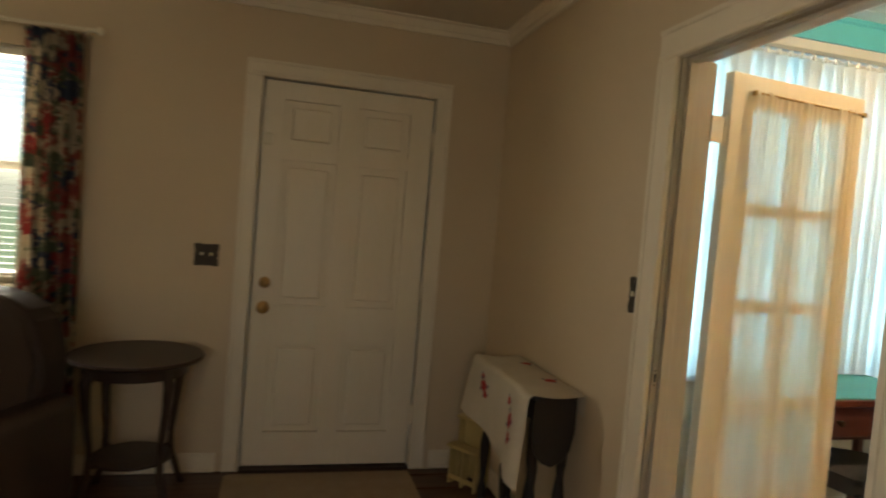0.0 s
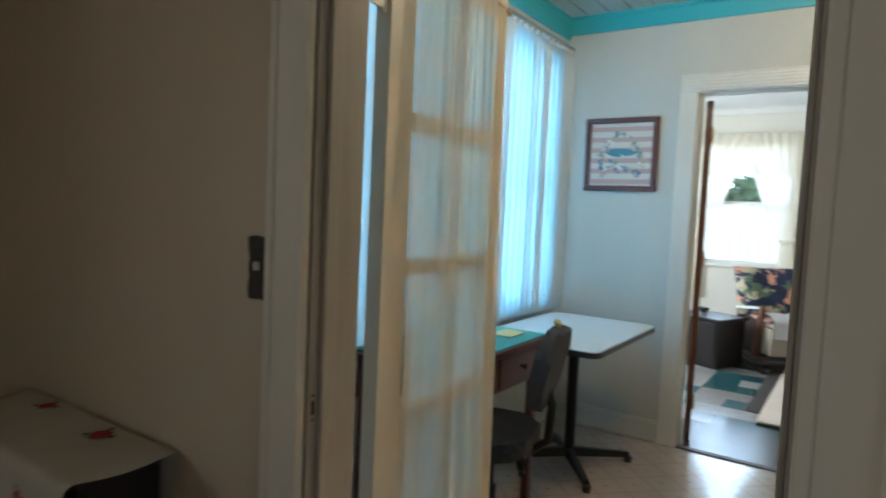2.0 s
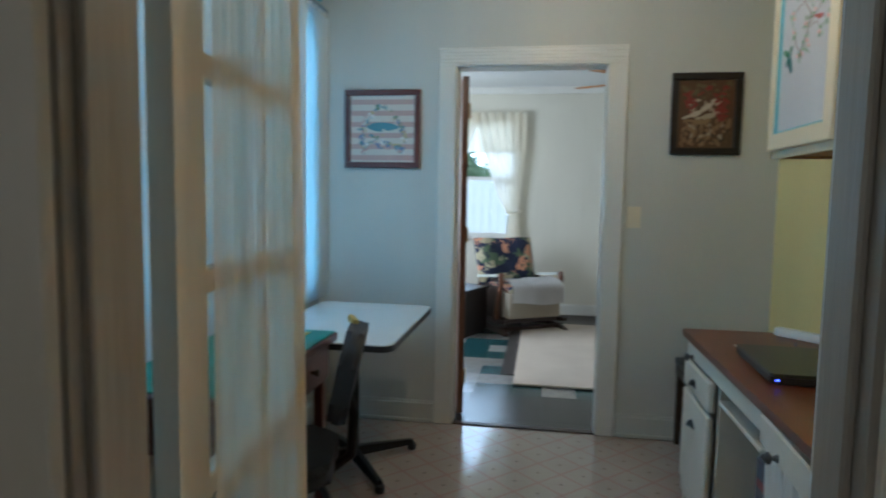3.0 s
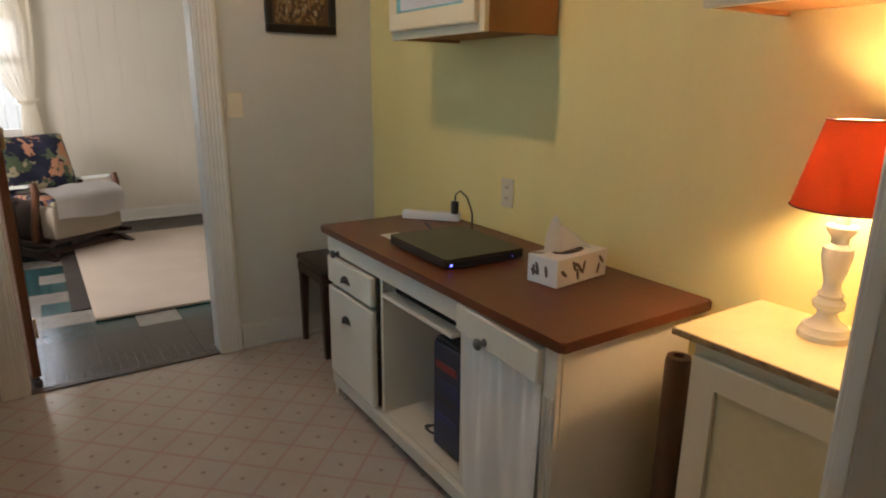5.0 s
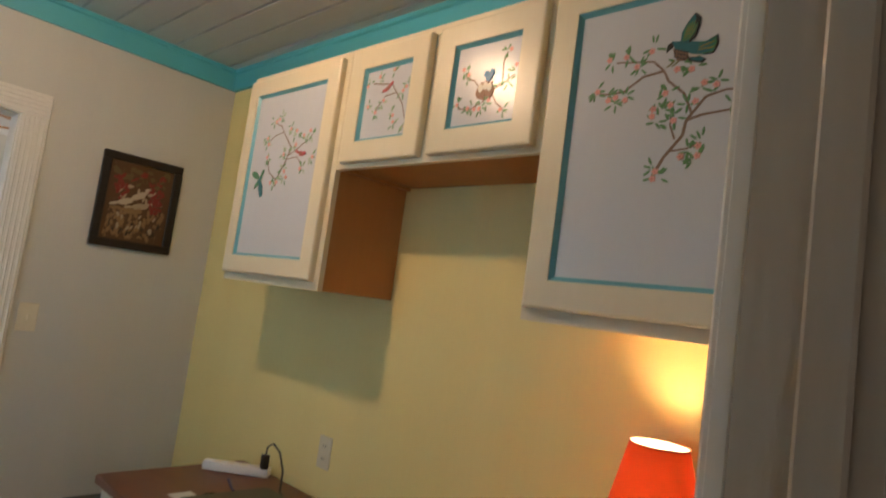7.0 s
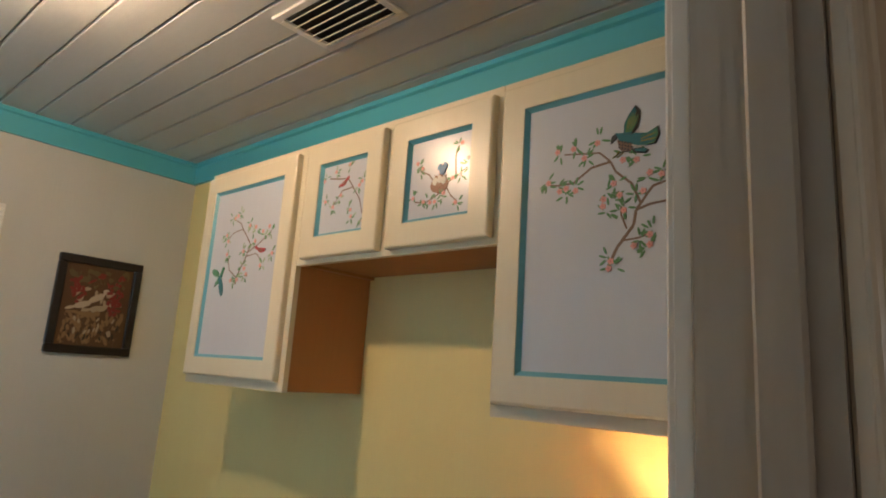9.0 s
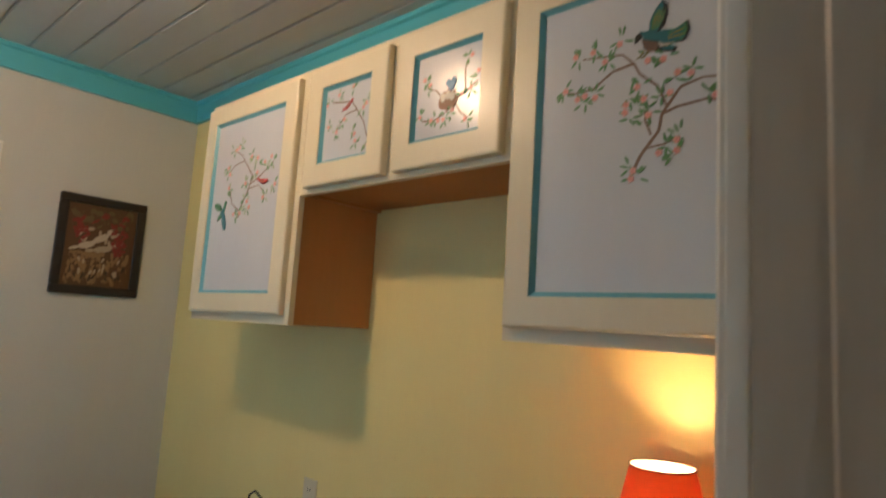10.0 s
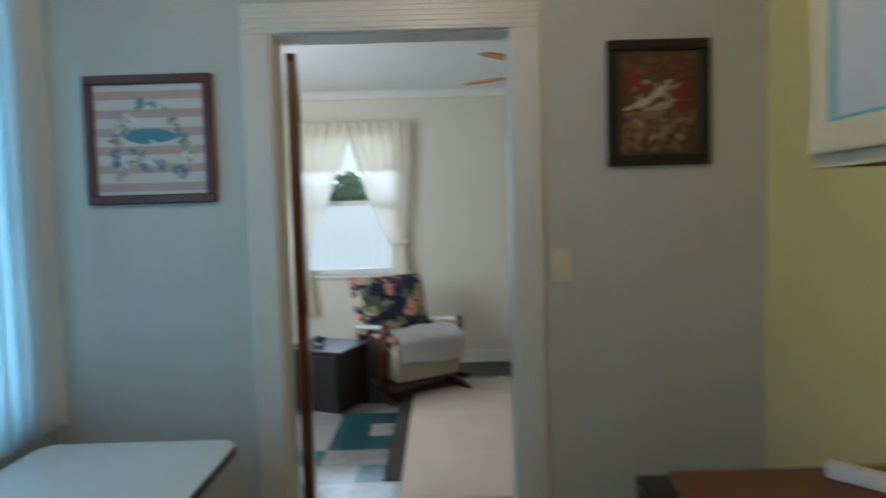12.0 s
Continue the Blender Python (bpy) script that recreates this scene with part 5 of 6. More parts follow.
tagged(part("stitched_berry", bm, INK["red"], p2, "dark red berries"), kind="stuff")
for cy, cz, t, ink in ((0.0, 0.035, -0.55, "cream"), (0.055, 0.000, -0.35, "cream"), (-0.012, -0.012, -0.2, "dun"), (0.03, -0.04, 0.1, "tan")):
    bm = bmesh.new()
    dab(bm, cy, cz, 0.036, 0.014, t, -0.0166, -0.0159, 14), dab(bm, cy - 0.040 * math.cos(t), cz - 0.040 * math.sin(t) + 0.010, 0.014, 0.012, t, -0.0166, -0.0159, 10), dab(bm, cy + 0.050 * math.cos(t), cz + 0.050 * math.sin(t), 0.022, 0.007, t, -0.0166, -0.0159, 8)
    part("stitched_bird", bm, INK[ink], p2, "pale stitched bird")

sw = thing("light_switch", "ivory light switch plate by the doorway", "light switch", pose(FAR, 0.708, 1.228))
part("plate", box((-0.006, -0.036, -0.058), (-0.0005, 0.036, 0.058), 0.002), "ivory", sw)
part("toggle", box((-0.016, -0.004, -0.010), (-0.0062, 0.004, 0.010), 0.002), "ivory", sw)
ou = thing("outlet", "ivory double wall outlet above the desk", "outlet", pose(2.835, YW, 0.922))
part("plate", box((-0.036, 0.0005, -0.057), (0.036, 0.006, 0.057), 0.002), "ivory", ou)
for z in (-0.022, 0.022):
    so = part("socket", prism(round_rect(-0.016, 0.016, z - 0.014, z + 0.014, 0.008), "y", 0.0062, 0.008), "ivory", ou)
    for x in (-0.006, 0.006):
        part("slot", box((x - 0.0012, 0.0081, z - 0.005), (x + 0.0012, 0.0086, z + 0.006)), "gap_dark", so)

# ---- ceiling vent and light ----
vent = thing("ceiling_vent", "white louvred air vent in the plank ceiling", "vent", pose(2.30, 0.46, OC))
for a, b, c, d in ((-0.17, 0.17, -0.11, -0.085), (-0.17, 0.17, 0.085, 0.11), (-0.17, -0.145, -0.085, 0.085), (0.145, 0.17, -0.085, 0.085)):
    part("frame", box((a, c, -0.010), (b, d, -0.0005), 0.003), "white_trim", vent)
part("backing", box((-0.145, -0.085, -0.002), (0.145, 0.085, -0.0005)), "gap_dark", vent, "dark duct opening")
for k in range(6):
    bm = box((-0.144, -0.009, -0.0012), (0.144, 0.009, 0.0012))
    bmesh.ops.transform(bm, matrix=pose(0, -0.072 + 0.0285 * k, -0.010, -48, 0, 0), verts=bm.verts[:])
    part("slat", bm, "ivory", vent)
cl = thing("ceiling_light", "small flush ceiling light over the middle of the office", "ceiling light", pose(2.654, 1.15, OC))
part("canopy", lathe([(0.06, -0.001), (0.06, -0.012), (0.03, -0.020)], seg=24), "lamp_white", cl, smooth=True)
part("bulb", lathe([(0.013, -0.021), (0.017, -0.035), (0.03, -0.06), (0.03, -0.085), (0.018, -0.108), (0.002, -0.114)], seg=16), "bulb", cl, "lit warm bulb", True)

# ---- vertical blinds ----
vb = thing("vertical_blind", "white vertical blind drawn closed across the window", "blind", pose(0, 0, 0))
part("headrail", box((1.30, 2.405, 2.318), (3.90, 2.440, 2.340), 0.004), "grey_rail", vb)
slat = mesh("slat", sheet(lambda u, v: ((u - 0.5) * 0.089, 0.006 * (1 - (2 * u - 1) ** 2), v * 1.545), 6, 1, 0.0008), "blind", True)
clipm = mesh("clip", box((-0.008, -0.006, 1.545), (0.008, 0.006, 1.572), 0.002), "white_trim")
rnd = random.Random(8)
for k in range(39):
    s = new("slat", slat)
    s.parent = vb
    s.matrix_basis = pose(1.34 + 0.0662 * k, 2.415, 0.748, 0, 0, -16 + rnd.uniform(-1.2, 1.2))
    c = new("clip", clipm)
    c.parent = s

# ---- french door ----
fd = thing("door_2", "cream glazed french door standing open, with a gathered yellowed sheer", "door", pose(1.262, 1.682, 0, 0, 0, 7.5), kind="structure")
DW, DT = 0.625, 1.95
bm = ring(0, DW, 0.012, DT, 0.10, 0.21, 0.11, 0.0, 0.036)
part("door_frame", bm, "door_cream", fd)
part("mullion", box((DW / 2 - 0.019, 0.004, 0.22), (DW / 2 + 0.019, 0.032, DT - 0.11), 0.003), "door_cream", fd)
gz0, gz1 = 0.22, DT - 0.11
for k in range(1, 5):
    z = gz0 + (gz1 - gz0) * k / 5
    for a, b in ((0.10, DW / 2 - 0.019), (DW / 2 + 0.019, DW - 0.10)):
        part("glazing_bar", box((a, 0.004, z - 0.019), (b, 0.032, z + 0.019), 0.003), "door_cream", fd)
for k in range(5):
    z0, z1 = gz0 + (gz1 - gz0) * k / 5 + 0.019 * (k > 0), gz0 + (gz1 - gz0) * (k + 1) / 5 - 0.019 * (k < 4)
    for a, b in ((0.10, DW / 2 - 0.019), (DW / 2 + 0.019, DW - 0.10)):
        part("pane", box((a, 0.016, z0), (b, 0.019, z1)), "pane", fd).visible_shadow = False
def sheer_shape(u, v):
    """Gathered on a rod along the top; the folds open out and sway towards the floor."""
    fold = 0.010 + 0.0045 * math.sin(17 * u + 1.6 * math.sin(3 * v)) + 0.003 * math.sin(41 * u + 2 * math.sin(2 * v)) + 0.0022 * v ** 3 * math.sin(118 * u) + 0.014 * (1 - v) * (0.4 + u)
    hang = -0.045 * (1 - v) ** 0.8 * (1 - u) ** 2 + 0.012 * (1 - v) * u
    return (0.088 + (DW - 0.106) * u + hang, -0.004 - fold, 0.05 + 1.845 * v + 0.006 * math.sin(9 * u) * (v > 0.99))


part("sheer_curtain", sheet(sheer_shape, 160, 26), "french_sheer", fd, "gathered yellowed sheer with tan stains", True)
part("curtain_rod", tube([(0.088, -0.014, 1.892), (DW - 0.012, -0.014, 1.892)], 0.004), "brass", fd)
for x in (0.088, DW - 0.012):
    part("rod_bracket", box((x - 0.006, -0.018, 1.884), (x + 0.006, -0.0005, 1.900), 0.002), "brass", fd)
for z in (0.25, 1.76):
    hg = part("hinge", tube([(-0.010, 0.012, z - 0.05), (-0.010, 0.012, z + 0.05)], 0.007), "door_cream", fd, "painted-over hinge")
    part("hinge_leaf", box((-0.066, 0.008, z - 0.042), (-0.0005, 0.012, z + 0.042)), "door_cream", hg)

# ---- office: tables and chair by the window ----
ct = thing("cafe_table", "white laminate pedestal table with rounded corners and a black base", "table", pose(3.25, 2.06, 0))
part("tabletop", prism(round_rect(-0.45, 0.45, -0.30, 0.30, 0.05), "z", 0.718, 0.746, 0.002), "laminate_white", ct, "white laminate top")
bm = bmesh.new()
add_prism(bm, round_rect(-0.452, 0.452, -0.302, 0.302, 0.052), "z", 0.716, 0.741)
part("edge_band", bm, "black_plastic", ct, "dark edge band")
part("column", lathe([(0.028, 0.06), (0.028, 0.70)], (0.10, 0.02, 0), 20), "black_metal", ct, smooth=True)
part("bracket", box((-0.10, -0.18, 0.70), (0.30, 0.22, 0.716), 0.003), "black_metal", ct)
for k, (dx, dy) in enumerate(((0.25, -0.24), (-0.25, -0.20), (-0.20, 0.28), (0.26, 0.20))):
    bm = bmesh.new()
    d = Vector((dx, dy, 0)).normalized()
    n = Vector((-d.y, d.x, 0))
    L = Vector((dx, dy, 0)).length
    rings = []
    for s, w, zt, zb in ((0.0, 0.028, 0.10, 0.055), (L, 0.018, 0.055, 0.030)):
        c = Vector((0.10, 0.02, 0)) + d * s
        rings.append([bm.verts.new(c + n * w + Vector((0, 0, zb))), bm.verts.new(c - n * w + Vector((0, 0, zb))), bm.verts.new(c - n * w * 0.6 + Vector((0, 0, zt))), bm.verts.new(c + n * w * 0.6 + Vector((0, 0, zt)))])
    bm.faces.new(rings[0]), bm.faces.new(rings[1][::-1])
    for j in range(4):
        bm.faces.new((rings[0][j], rings[0][(j + 1) % 4], rings[1][(j + 1) % 4], rings[1][j]))
    leg = part("leg", bm, "black_metal", ct)
    part("glide", lathe([(0.02, 0.0), (0.022, 0.01), (0.022, 0.032), (0.012, 0.036)], (0.10 + dx, 0.02 + dy, 0), 14), "black_plastic", leg, smooth=True)

gd = thing("writing_table", "dark mahogany writing table with a green blotter top", "desk", pose(0, 0, 0))
part("tabletop", box((1.93, 1.965, 0.767), (2.765, 2.395, 0.798), 0.004), "mahogany", gd)
part("blotter", box((1.95, 1.972, 0.7985), (2.758, 2.385, 0.803), 0.001), "green_blotter", gd, "green blotter sheet")
part("apron", box((1.97, 1.995, 0.62), (2.735, 2.37, 0.774), 0.003), "mahogany", gd)
for a, b in ((1.985, 2.35), (2.365, 2.722)):
    df = part("drawer_front", box((a, 1.984, 0.635), (b, 1.9945, 0.76), 0.003), "mahogany", gd)
    kb = lathe([(0.008, 0), (0.007, 0.012), (0.014, 0.018), (0.012, 0.026), (0.002, 0.028)], seg=14)
    bmesh.ops.transform(kb, matrix=pose((a + b) / 2, 1.984, 0.70, 90, 0, 0), verts=kb.verts[:])
    part("knob", kb, "dark_brass", df, smooth=True)
for x in (1.975, 2.695):
    for y in (2.0, 2.33):
        part("leg", box((x, y, 0.0), (x + 0.035, y + 0.035, 0.62), 0.003), "mahogany", gd)
solid("booklet", box((2.56, 2.05, 0.8035), (2.70, 2.15, 0.8075), 0.001), "yellow_paper", "small yellow booklet on the green blotter", "booklet")

ch = thing("task_chair", "worn charcoal swivel chair with torn yellow foam, at the green table", "chair", pose(2.38, 2.02, 0, 0, 0, 12))
part("seat", prism(round_rect(-0.21, 0.21, -0.17, 0.22, 0.10), "z", 0.42, 0.49, 0.022), "fabric_charcoal", ch, smooth=True)
bm = bmesh.new()
add_prism(bm, round_rect(-0.18, 0.18, 0.0, 0.30, 0.09), "y", -0.03, 0.03)
bmesh.ops.bevel(bm, geom=[e for e in bm.edges if abs(e.verts[0].co.y - e.verts[1].co.y) < 1e-5], offset=0.018, segments=2, affect="EDGES")
bmesh.ops.transform(bm, matrix=pose(0.02, -0.18, 0.60, 12, 0, 0), verts=bm.verts[:])
bk = part("backrest", bm, "fabric_charcoal", ch, smooth=True)
bm = box((-0.05, -0.012, 0), (0.05, 0.012, 0.022), 0.006, 2)
bmesh.ops.transform(bm, matrix=pose(0.10, -0.215, 0.888, 12, 0, 14), verts=bm.verts[:])
part("torn_foam", bm, "foam_yellow", bk, "exposed yellow foam", True)
part("back_bar", tube([(0.02, -0.19, 0.72), (0.02, -0.23, 0.60), (0.02, -0.22, 0.46), (0.01, -0.14, 0.40), (0, 0, 0.39)], 0.018, 8), "black_metal", ch, smooth=True)
part("tilt_lever", tube([(0.0, -0.1, 0.40), (-0.12, -0.16, 0.38), (-0.16, -0.17, 0.385)], 0.012, 8), "black_plastic", ch, smooth=True)
part("gas_column", lathe([(0.03, 0.08), (0.03, 0.25), (0.018, 0.26), (0.018, 0.40)], seg=16), "black_metal", ch, smooth=True)
for k in range(5):
    a = 2 * math.pi * k / 5 + 0.3
    leg = part("base_arm", tube([(0, 0, 0.10), (0.14 * math.cos(a), 0.14 * math.sin(a), 0.085), (0.26 * math.cos(a), 0.26 * math.sin(a), 0.06)], [0.022, 0.018, 0.014]), "black_metal", ch, smooth=True)
    bm = lathe([(0.02, -0.01), (0.024, -0.006), (0.024, 0.006), (0.02, 0.01)], seg=14)
    bmesh.ops.transform(bm, matrix=pose(0.26 * math.cos(a), 0.26 * math.sin(a), 0.0245, 90, 0, math.degrees(a)), verts=bm.verts[:])
    part("caster", bm, "black_plastic", leg, smooth=True)

# ---- living room ----
cu = thing("floral_curtain", "long floral print curtain gathered beside the window", "curtain", pose(0, 0, 0))
part("cloth", sheet(lambda u, v: (-1.30 + 0.25 * u + 0.035 * (1 - v) * u, 3.235 + 0.022 * math.sin(30 * u + 1.5 * math.sin(3 * v)), 0.06 + 2.07 * v), 48, 12, 0.002), "curtain_print", cu, smooth=True)
part("rod", tube([(-2.75, 3.225, 2.145), (-1.0, 3.225, 2.145)], 0.010), "trim_cream", cu)
part("finial", lathe([(0.002, -0.02), (0.018, -0.01), (0.02, 0.006), (0.006, 0.02)], (-0.99, 3.225, 2.145), 14), "trim_cream", cu, smooth=True)
part("bracket", box((-1.06, 3.225, 2.12), (-1.04, 3.299, 2.14), 0.003), "trim_cream", cu)
mb = thing("mini_blind", "raised white slatted blind at the top of the living room window", "blind", pose(0, 0, 0))
part("headrail", box((-2.56, 3.30, 2.0), (-1.32, 3.33, 2.035), 0.003), "white_trim", mb)
bsl = mesh("slat", box((-2.55, 3.305, 0), (-1.325, 3.328, 0.0015)), "white_trim")
for k in range(34):
    s = new("slat", bsl)
    s.parent = mb
    s.location.z = 1.985 - 0.031 * k

rt = thing("round_table", "small dark round side table with curved legs and a low shelf", "side table", pose(-0.70, 3.0, 0))
part("tabletop", lathe([(0.25, 0.655), (0.275, 0.66), (0.285, 0.672), (0.28, 0.683), (0.02, 0.685)], seg=40), "dark_wood", rt, smooth=True)
part("apron", lathe([(0.22, 0.60), (0.225, 0.655), (0.20, 0.655), (0.20, 0.60)], seg=40, cap=False), "dark_wood", rt, smooth=True)
part("lower_shelf", lathe([(0.13, 0.195), (0.17, 0.20), (0.17, 0.212), (0.02, 0.215)], seg=30), "dark_wood", rt, smooth=True)
for k in range(4):
    a = math.pi / 4 + k * math.pi / 2
    c, s = math.cos(a), math.sin(a)
    lg = part("leg", tube([(r * c, r * s, z) for r, z in ((0.205, 0.65), (0.235, 0.58), (0.225, 0.45), (0.20, 0.28), (0.205, 0.17), (0.25, 0.05), (0.275, 0.0))], [0.024, 0.024, 0.018, 0.014, 0.016, 0.015, 0.02], 8), "dark_wood", rt, smooth=True)
    part("stretcher", tube([(0.205 * c, 0.205 * s, 0.22), (0.16 * c, 0.16 * s, 0.203)], 0.010, 6), "dark_wood", lg)

solid("door_mat", prism(round_rect(-0.31, 0.66, 2.05, 3.255, 0.02), "z", -0.0115, -0.001, 0.003), "mat_beige", "beige woven door mat inside the front door", "mat")

ac = thing("armchair", "dark brown leather wing armchair by the window", "armchair", pose(-1.36, 2.42, -0.0115, 0, 0, -20))
part("seat", box((-0.32, -0.36, 0.18), (0.30, 0.34, 0.46), 0.05, 3), "leather", ac, smooth=True)
bm = bmesh.new()
add_prism(bm, [(-0.34, 0.40), (0.34, 0.40), (0.38, 0.75), (0.33, 0.94), (0.18, 1.01), (-0.18, 1.01), (-0.33, 0.94), (-0.38, 0.75)], "y", 0.22, 0.40)
bmesh.ops.bevel(bm, geom=bm.edges[:], offset=0.03, segments=3, affect="EDGES")
part("backrest", bm, "leather", ac, smooth=True)
for x0, x1 in ((-0.44, -0.30), (0.30, 0.44)):
    part("armrest", box((x0, -0.36, 0.10), (x1, 0.38, 0.62), 0.05, 3), "leather", ac, smooth=True)
for x in (-0.36, 0.36):
    for y in (-0.30, 0.32):
        part("foot", lathe([(0.018, 0), (0.028, 0.10)], (x, y, 0), 12), "dark_wood", ac)

gt = thing("gateleg_table", "narrow black drop-leaf table with turned legs against the wall", "table", pose(0, 0, 0))
part("tabletop", prism(round_rect(0.845, 1.045, 2.085, 2.72, 0.03), "z", 0.748, 0.770, 0.004), "ebony", gt)
leaf_end = [(0.86, 0.747), (1.035, 0.747), (1.035, 0.62), (1.02, 0.55), (0.985, 0.505), (0.945, 0.49), (0.905, 0.505), (0.872, 0.55), (0.86, 0.62)]
part("drop_leaf", prism(leaf_end, "y", 2.092, 2.108, 0.002), "ebony", gt)
part("drop_leaf", prism(leaf_end, "y", 2.690, 2.706, 0.002), "ebony", gt)
part("apron", box((0.875, 2.11, 0.655), (1.02, 2.688, 0.747), 0.003), "ebony", gt)
for x in (0.885, 1.010):
    for y in (2.135, 2.40, 2.665):
        part("leg", lathe([(0.016, -0.012), (0.022, 0.02), (0.014, 0.05), (0.022, 0.10), (0.022, 0.16), (0.012, 0.20), (0.02, 0.30), (0.024, 0.36), (0.014, 0.44), (0.022, 0.50), (0.022, 0.655)], (x, y, 0), 14), "ebony", gt, smooth=True)
for x in (0.885, 1.010):
    part("stretcher", box((x - 0.010, 2.156, 0.10), (x + 0.010, 2.644, 0.13), 0.003), "ebony", gt)

tc_ = thing("table_cloth", "white runner embroidered with red flowers, hanging over the table", "tablecloth", pose(0, 0, 0))
R, BACKFALL, TOPW, DROP = 0.022, 0.085, 0.205, 0.335
def drape(u, v):
    """v runs along the wall; u rises behind the wall edge, crosses the top and falls down the front."""
    s, y = u * (BACKFALL + TOPW + DROP), 2.062 + 0.69 * v
    soft = 0.004 * math.sin(8 * v + 1) + 0.003 * math.sin(19 * v)
    if s < BACKFALL:
        return (1.052 + 0.4 * soft, y, 0.776 - (BACKFALL - s) * (1 - 0.4 * v))
    s -= BACKFALL
    if s < TOPW:
        end = max(0.0, 1 - 9 * v) ** 2 + max(0.0, 9 * v - 8) ** 2
        return (1.050 - s, y, 0.776 - 0.010 * end * math.sin(math.pi * s / TOPW))
    a, d = min((s - TOPW) / R, math.pi / 2), max(s - TOPW - R * math.pi / 2, 0)
    x, z = 1.050 - TOPW - R * math.sin(a), 0.776 - R + R * math.cos(a) - d * (1.12 - 0.30 * v)
    x -= d * (0.05 + 0.06 * math.sin(7 * v + 0.6) + 0.03 * math.sin(15 * v)) + soft
    return (x, y + 0.10 * d * (v - 0.35), z)
part("cloth", sheet(drape, 60, 40), "cotton", tc_, smooth=True)
def blossom(parent, u, v, size, colour, leafm):
    """A stitched flower of overlapping petals with a few leaves, lying on the runner."""
    bm, bl = bmesh.new(), bmesh.new()
    whole = BACKFALL + TOPW + DROP
    for k in range(7):
        a = k * 0.9
        for bmx, rad, sz in ((bm, 0.5, 0.46), (bl, 1.25, 0.30)):
            cu_, cv_ = u + size * rad * math.cos(a) / whole, v + size * rad * math.sin(a) / 0.69
            ring = []
            for j in range(8):
                b = j * math.pi / 4
                p = Vector(drape(min(max(cu_ + size * sz * math.cos(b) / whole, 0), 1), cv_ + size * sz * math.sin(b) / 0.69))
                p += Vector((-0.0035 - 0.0002 * k, 0, 0)) if u > 0.47 else Vector((0, 0, 0.0030 + 0.0002 * k))
                ring.append(bmx.verts.new(p))
            if bmx is bm or k % 2:
                bmx.faces.new(ring)
    tagged(part("embroidered_flower", bm, colour, parent, "red embroidered flower"), kind="stuff")
    tagged(part("embroidered_leaf", bl, leafm, parent), kind="stuff")
red = material("red_thread", (0.50, 0.035, 0.03), 0.8, (0.36, 0.02, 0.025), 60, 300, 0.8, 0.3)
gray = material("grey_thread", (0.10, 0.11, 0.15), 0.8)
for u, v, size in ((0.60, 0.27, 0.018), (0.70, 0.21, 0.032), (0.79, 0.18, 0.026), (0.59, 0.74, 0.017), (0.66, 0.72, 0.032), (0.72, 0.69, 0.020), (0.22, 0.30, 0.027), (0.20, 0.72, 0.024)):
    blossom(tc_, u, v, size, red, gray)

ss = thing("step_stool", "small pale yellow painted wooden two-step stool on the floor", "step stool", pose(0.898, 3.036, -0.0115, 0, 0, -56.4))
yel = material("yellow_enamel", (0.60, 0.47, 0.20), 0.45, (0.50, 0.38, 0.14), 10, 80, 0.7, 0.1)
part("tread", box((-0.105, -0.012, 0.200), (0.105, 0.062, 0.216), 0.004), yel, ss)
part("tread", box((-0.105, 0.055, 0.345), (0.105, 0.130, 0.361), 0.004), yel, ss)
for x in (-0.092, -0.006, 0.080):
    part("post", box((x, 0.0, 0.0), (x + 0.012, 0.055, 0.1995), 0.002), yel, ss)
for x in (-0.092, 0.080):
    part("post", box((x, 0.066, 0.0), (x + 0.012, 0.125, 0.3445), 0.002), yel, ss)
part("rail", box((-0.0915, 0.002, 0.03), (0.0915, 0.012, 0.055), 0.002), yel, ss)
part("back_board", box((-0.0795, 0.112, 0.02), (0.0795, 0.122, 0.340), 0.002), yel, ss)


def plate(name, m, w, h, label, toggles):
    """Ornate cast switch plate, its face towards local -y."""
    p = thing(name, label, "light switch", m)
    pts = []
    corners = ((-w, -h), (w, -h), (w, h), (-w, h))
    for k, (a, b) in enumerate(zip(corners, corners[1:] + corners[:1])):
        out = ((0, -1), (1, 0), (0, 1), (-1, 0))[k]
        long_side = abs(b[0] - a[0]) + abs(b[1] - a[1])
        lobes = max(2, round(long_side / 0.04))
        for q in range(12):
            f = q / 12
            bump = 0.0045 * abs(math.sin(math.pi * lobes * f)) - 0.003 * (1 - abs(2 * f - 1)) * (lobes == 3) + 0.004 * (q == 0)
            pts.append((a[0] + (b[0] - a[0]) * f + out[0] * bump, a[1] + (b[1] - a[1]) * f + out[1] * bump))
    part("plate", prism(pts, "y", -0.006, -0.0005), "cast_iron", p)
    part("raised_field", prism(round_rect(-w * 0.72, w * 0.72, -h * 0.72, h * 0.72, 0.008), "y", -0.0085, -0.0061, 0.001), "cast_iron", p)
    for x in toggles:
        part("toggle", box((x - 0.0045, -0.020, -0.004), (x + 0.0045, -0.0086, 0.013), 0.002), "ivory", p)


plate("light_switch", pose(-0.466, 3.30, 1.126), 0.056, 0.054, "ornate dark brass double switch plate beside the front door", (-0.022, 0.022))
plate("light_switch", pose(LX, 1.820, 1.197, 0, 0, -90), 0.032, 0.058, "ornate dark brass switch plate beside the office doorway", (0,))
catch = thing("strike_plate", "small painted-over strike plate on the worn jamb", "strike plate", pose(LX + 0.010, DOOR_Y1, 0.95))
part("plate", box((-0.008, -0.0025, -0.030), (0.008, -0.0003, 0.030), 0.0008), "jamb_worn", catch)
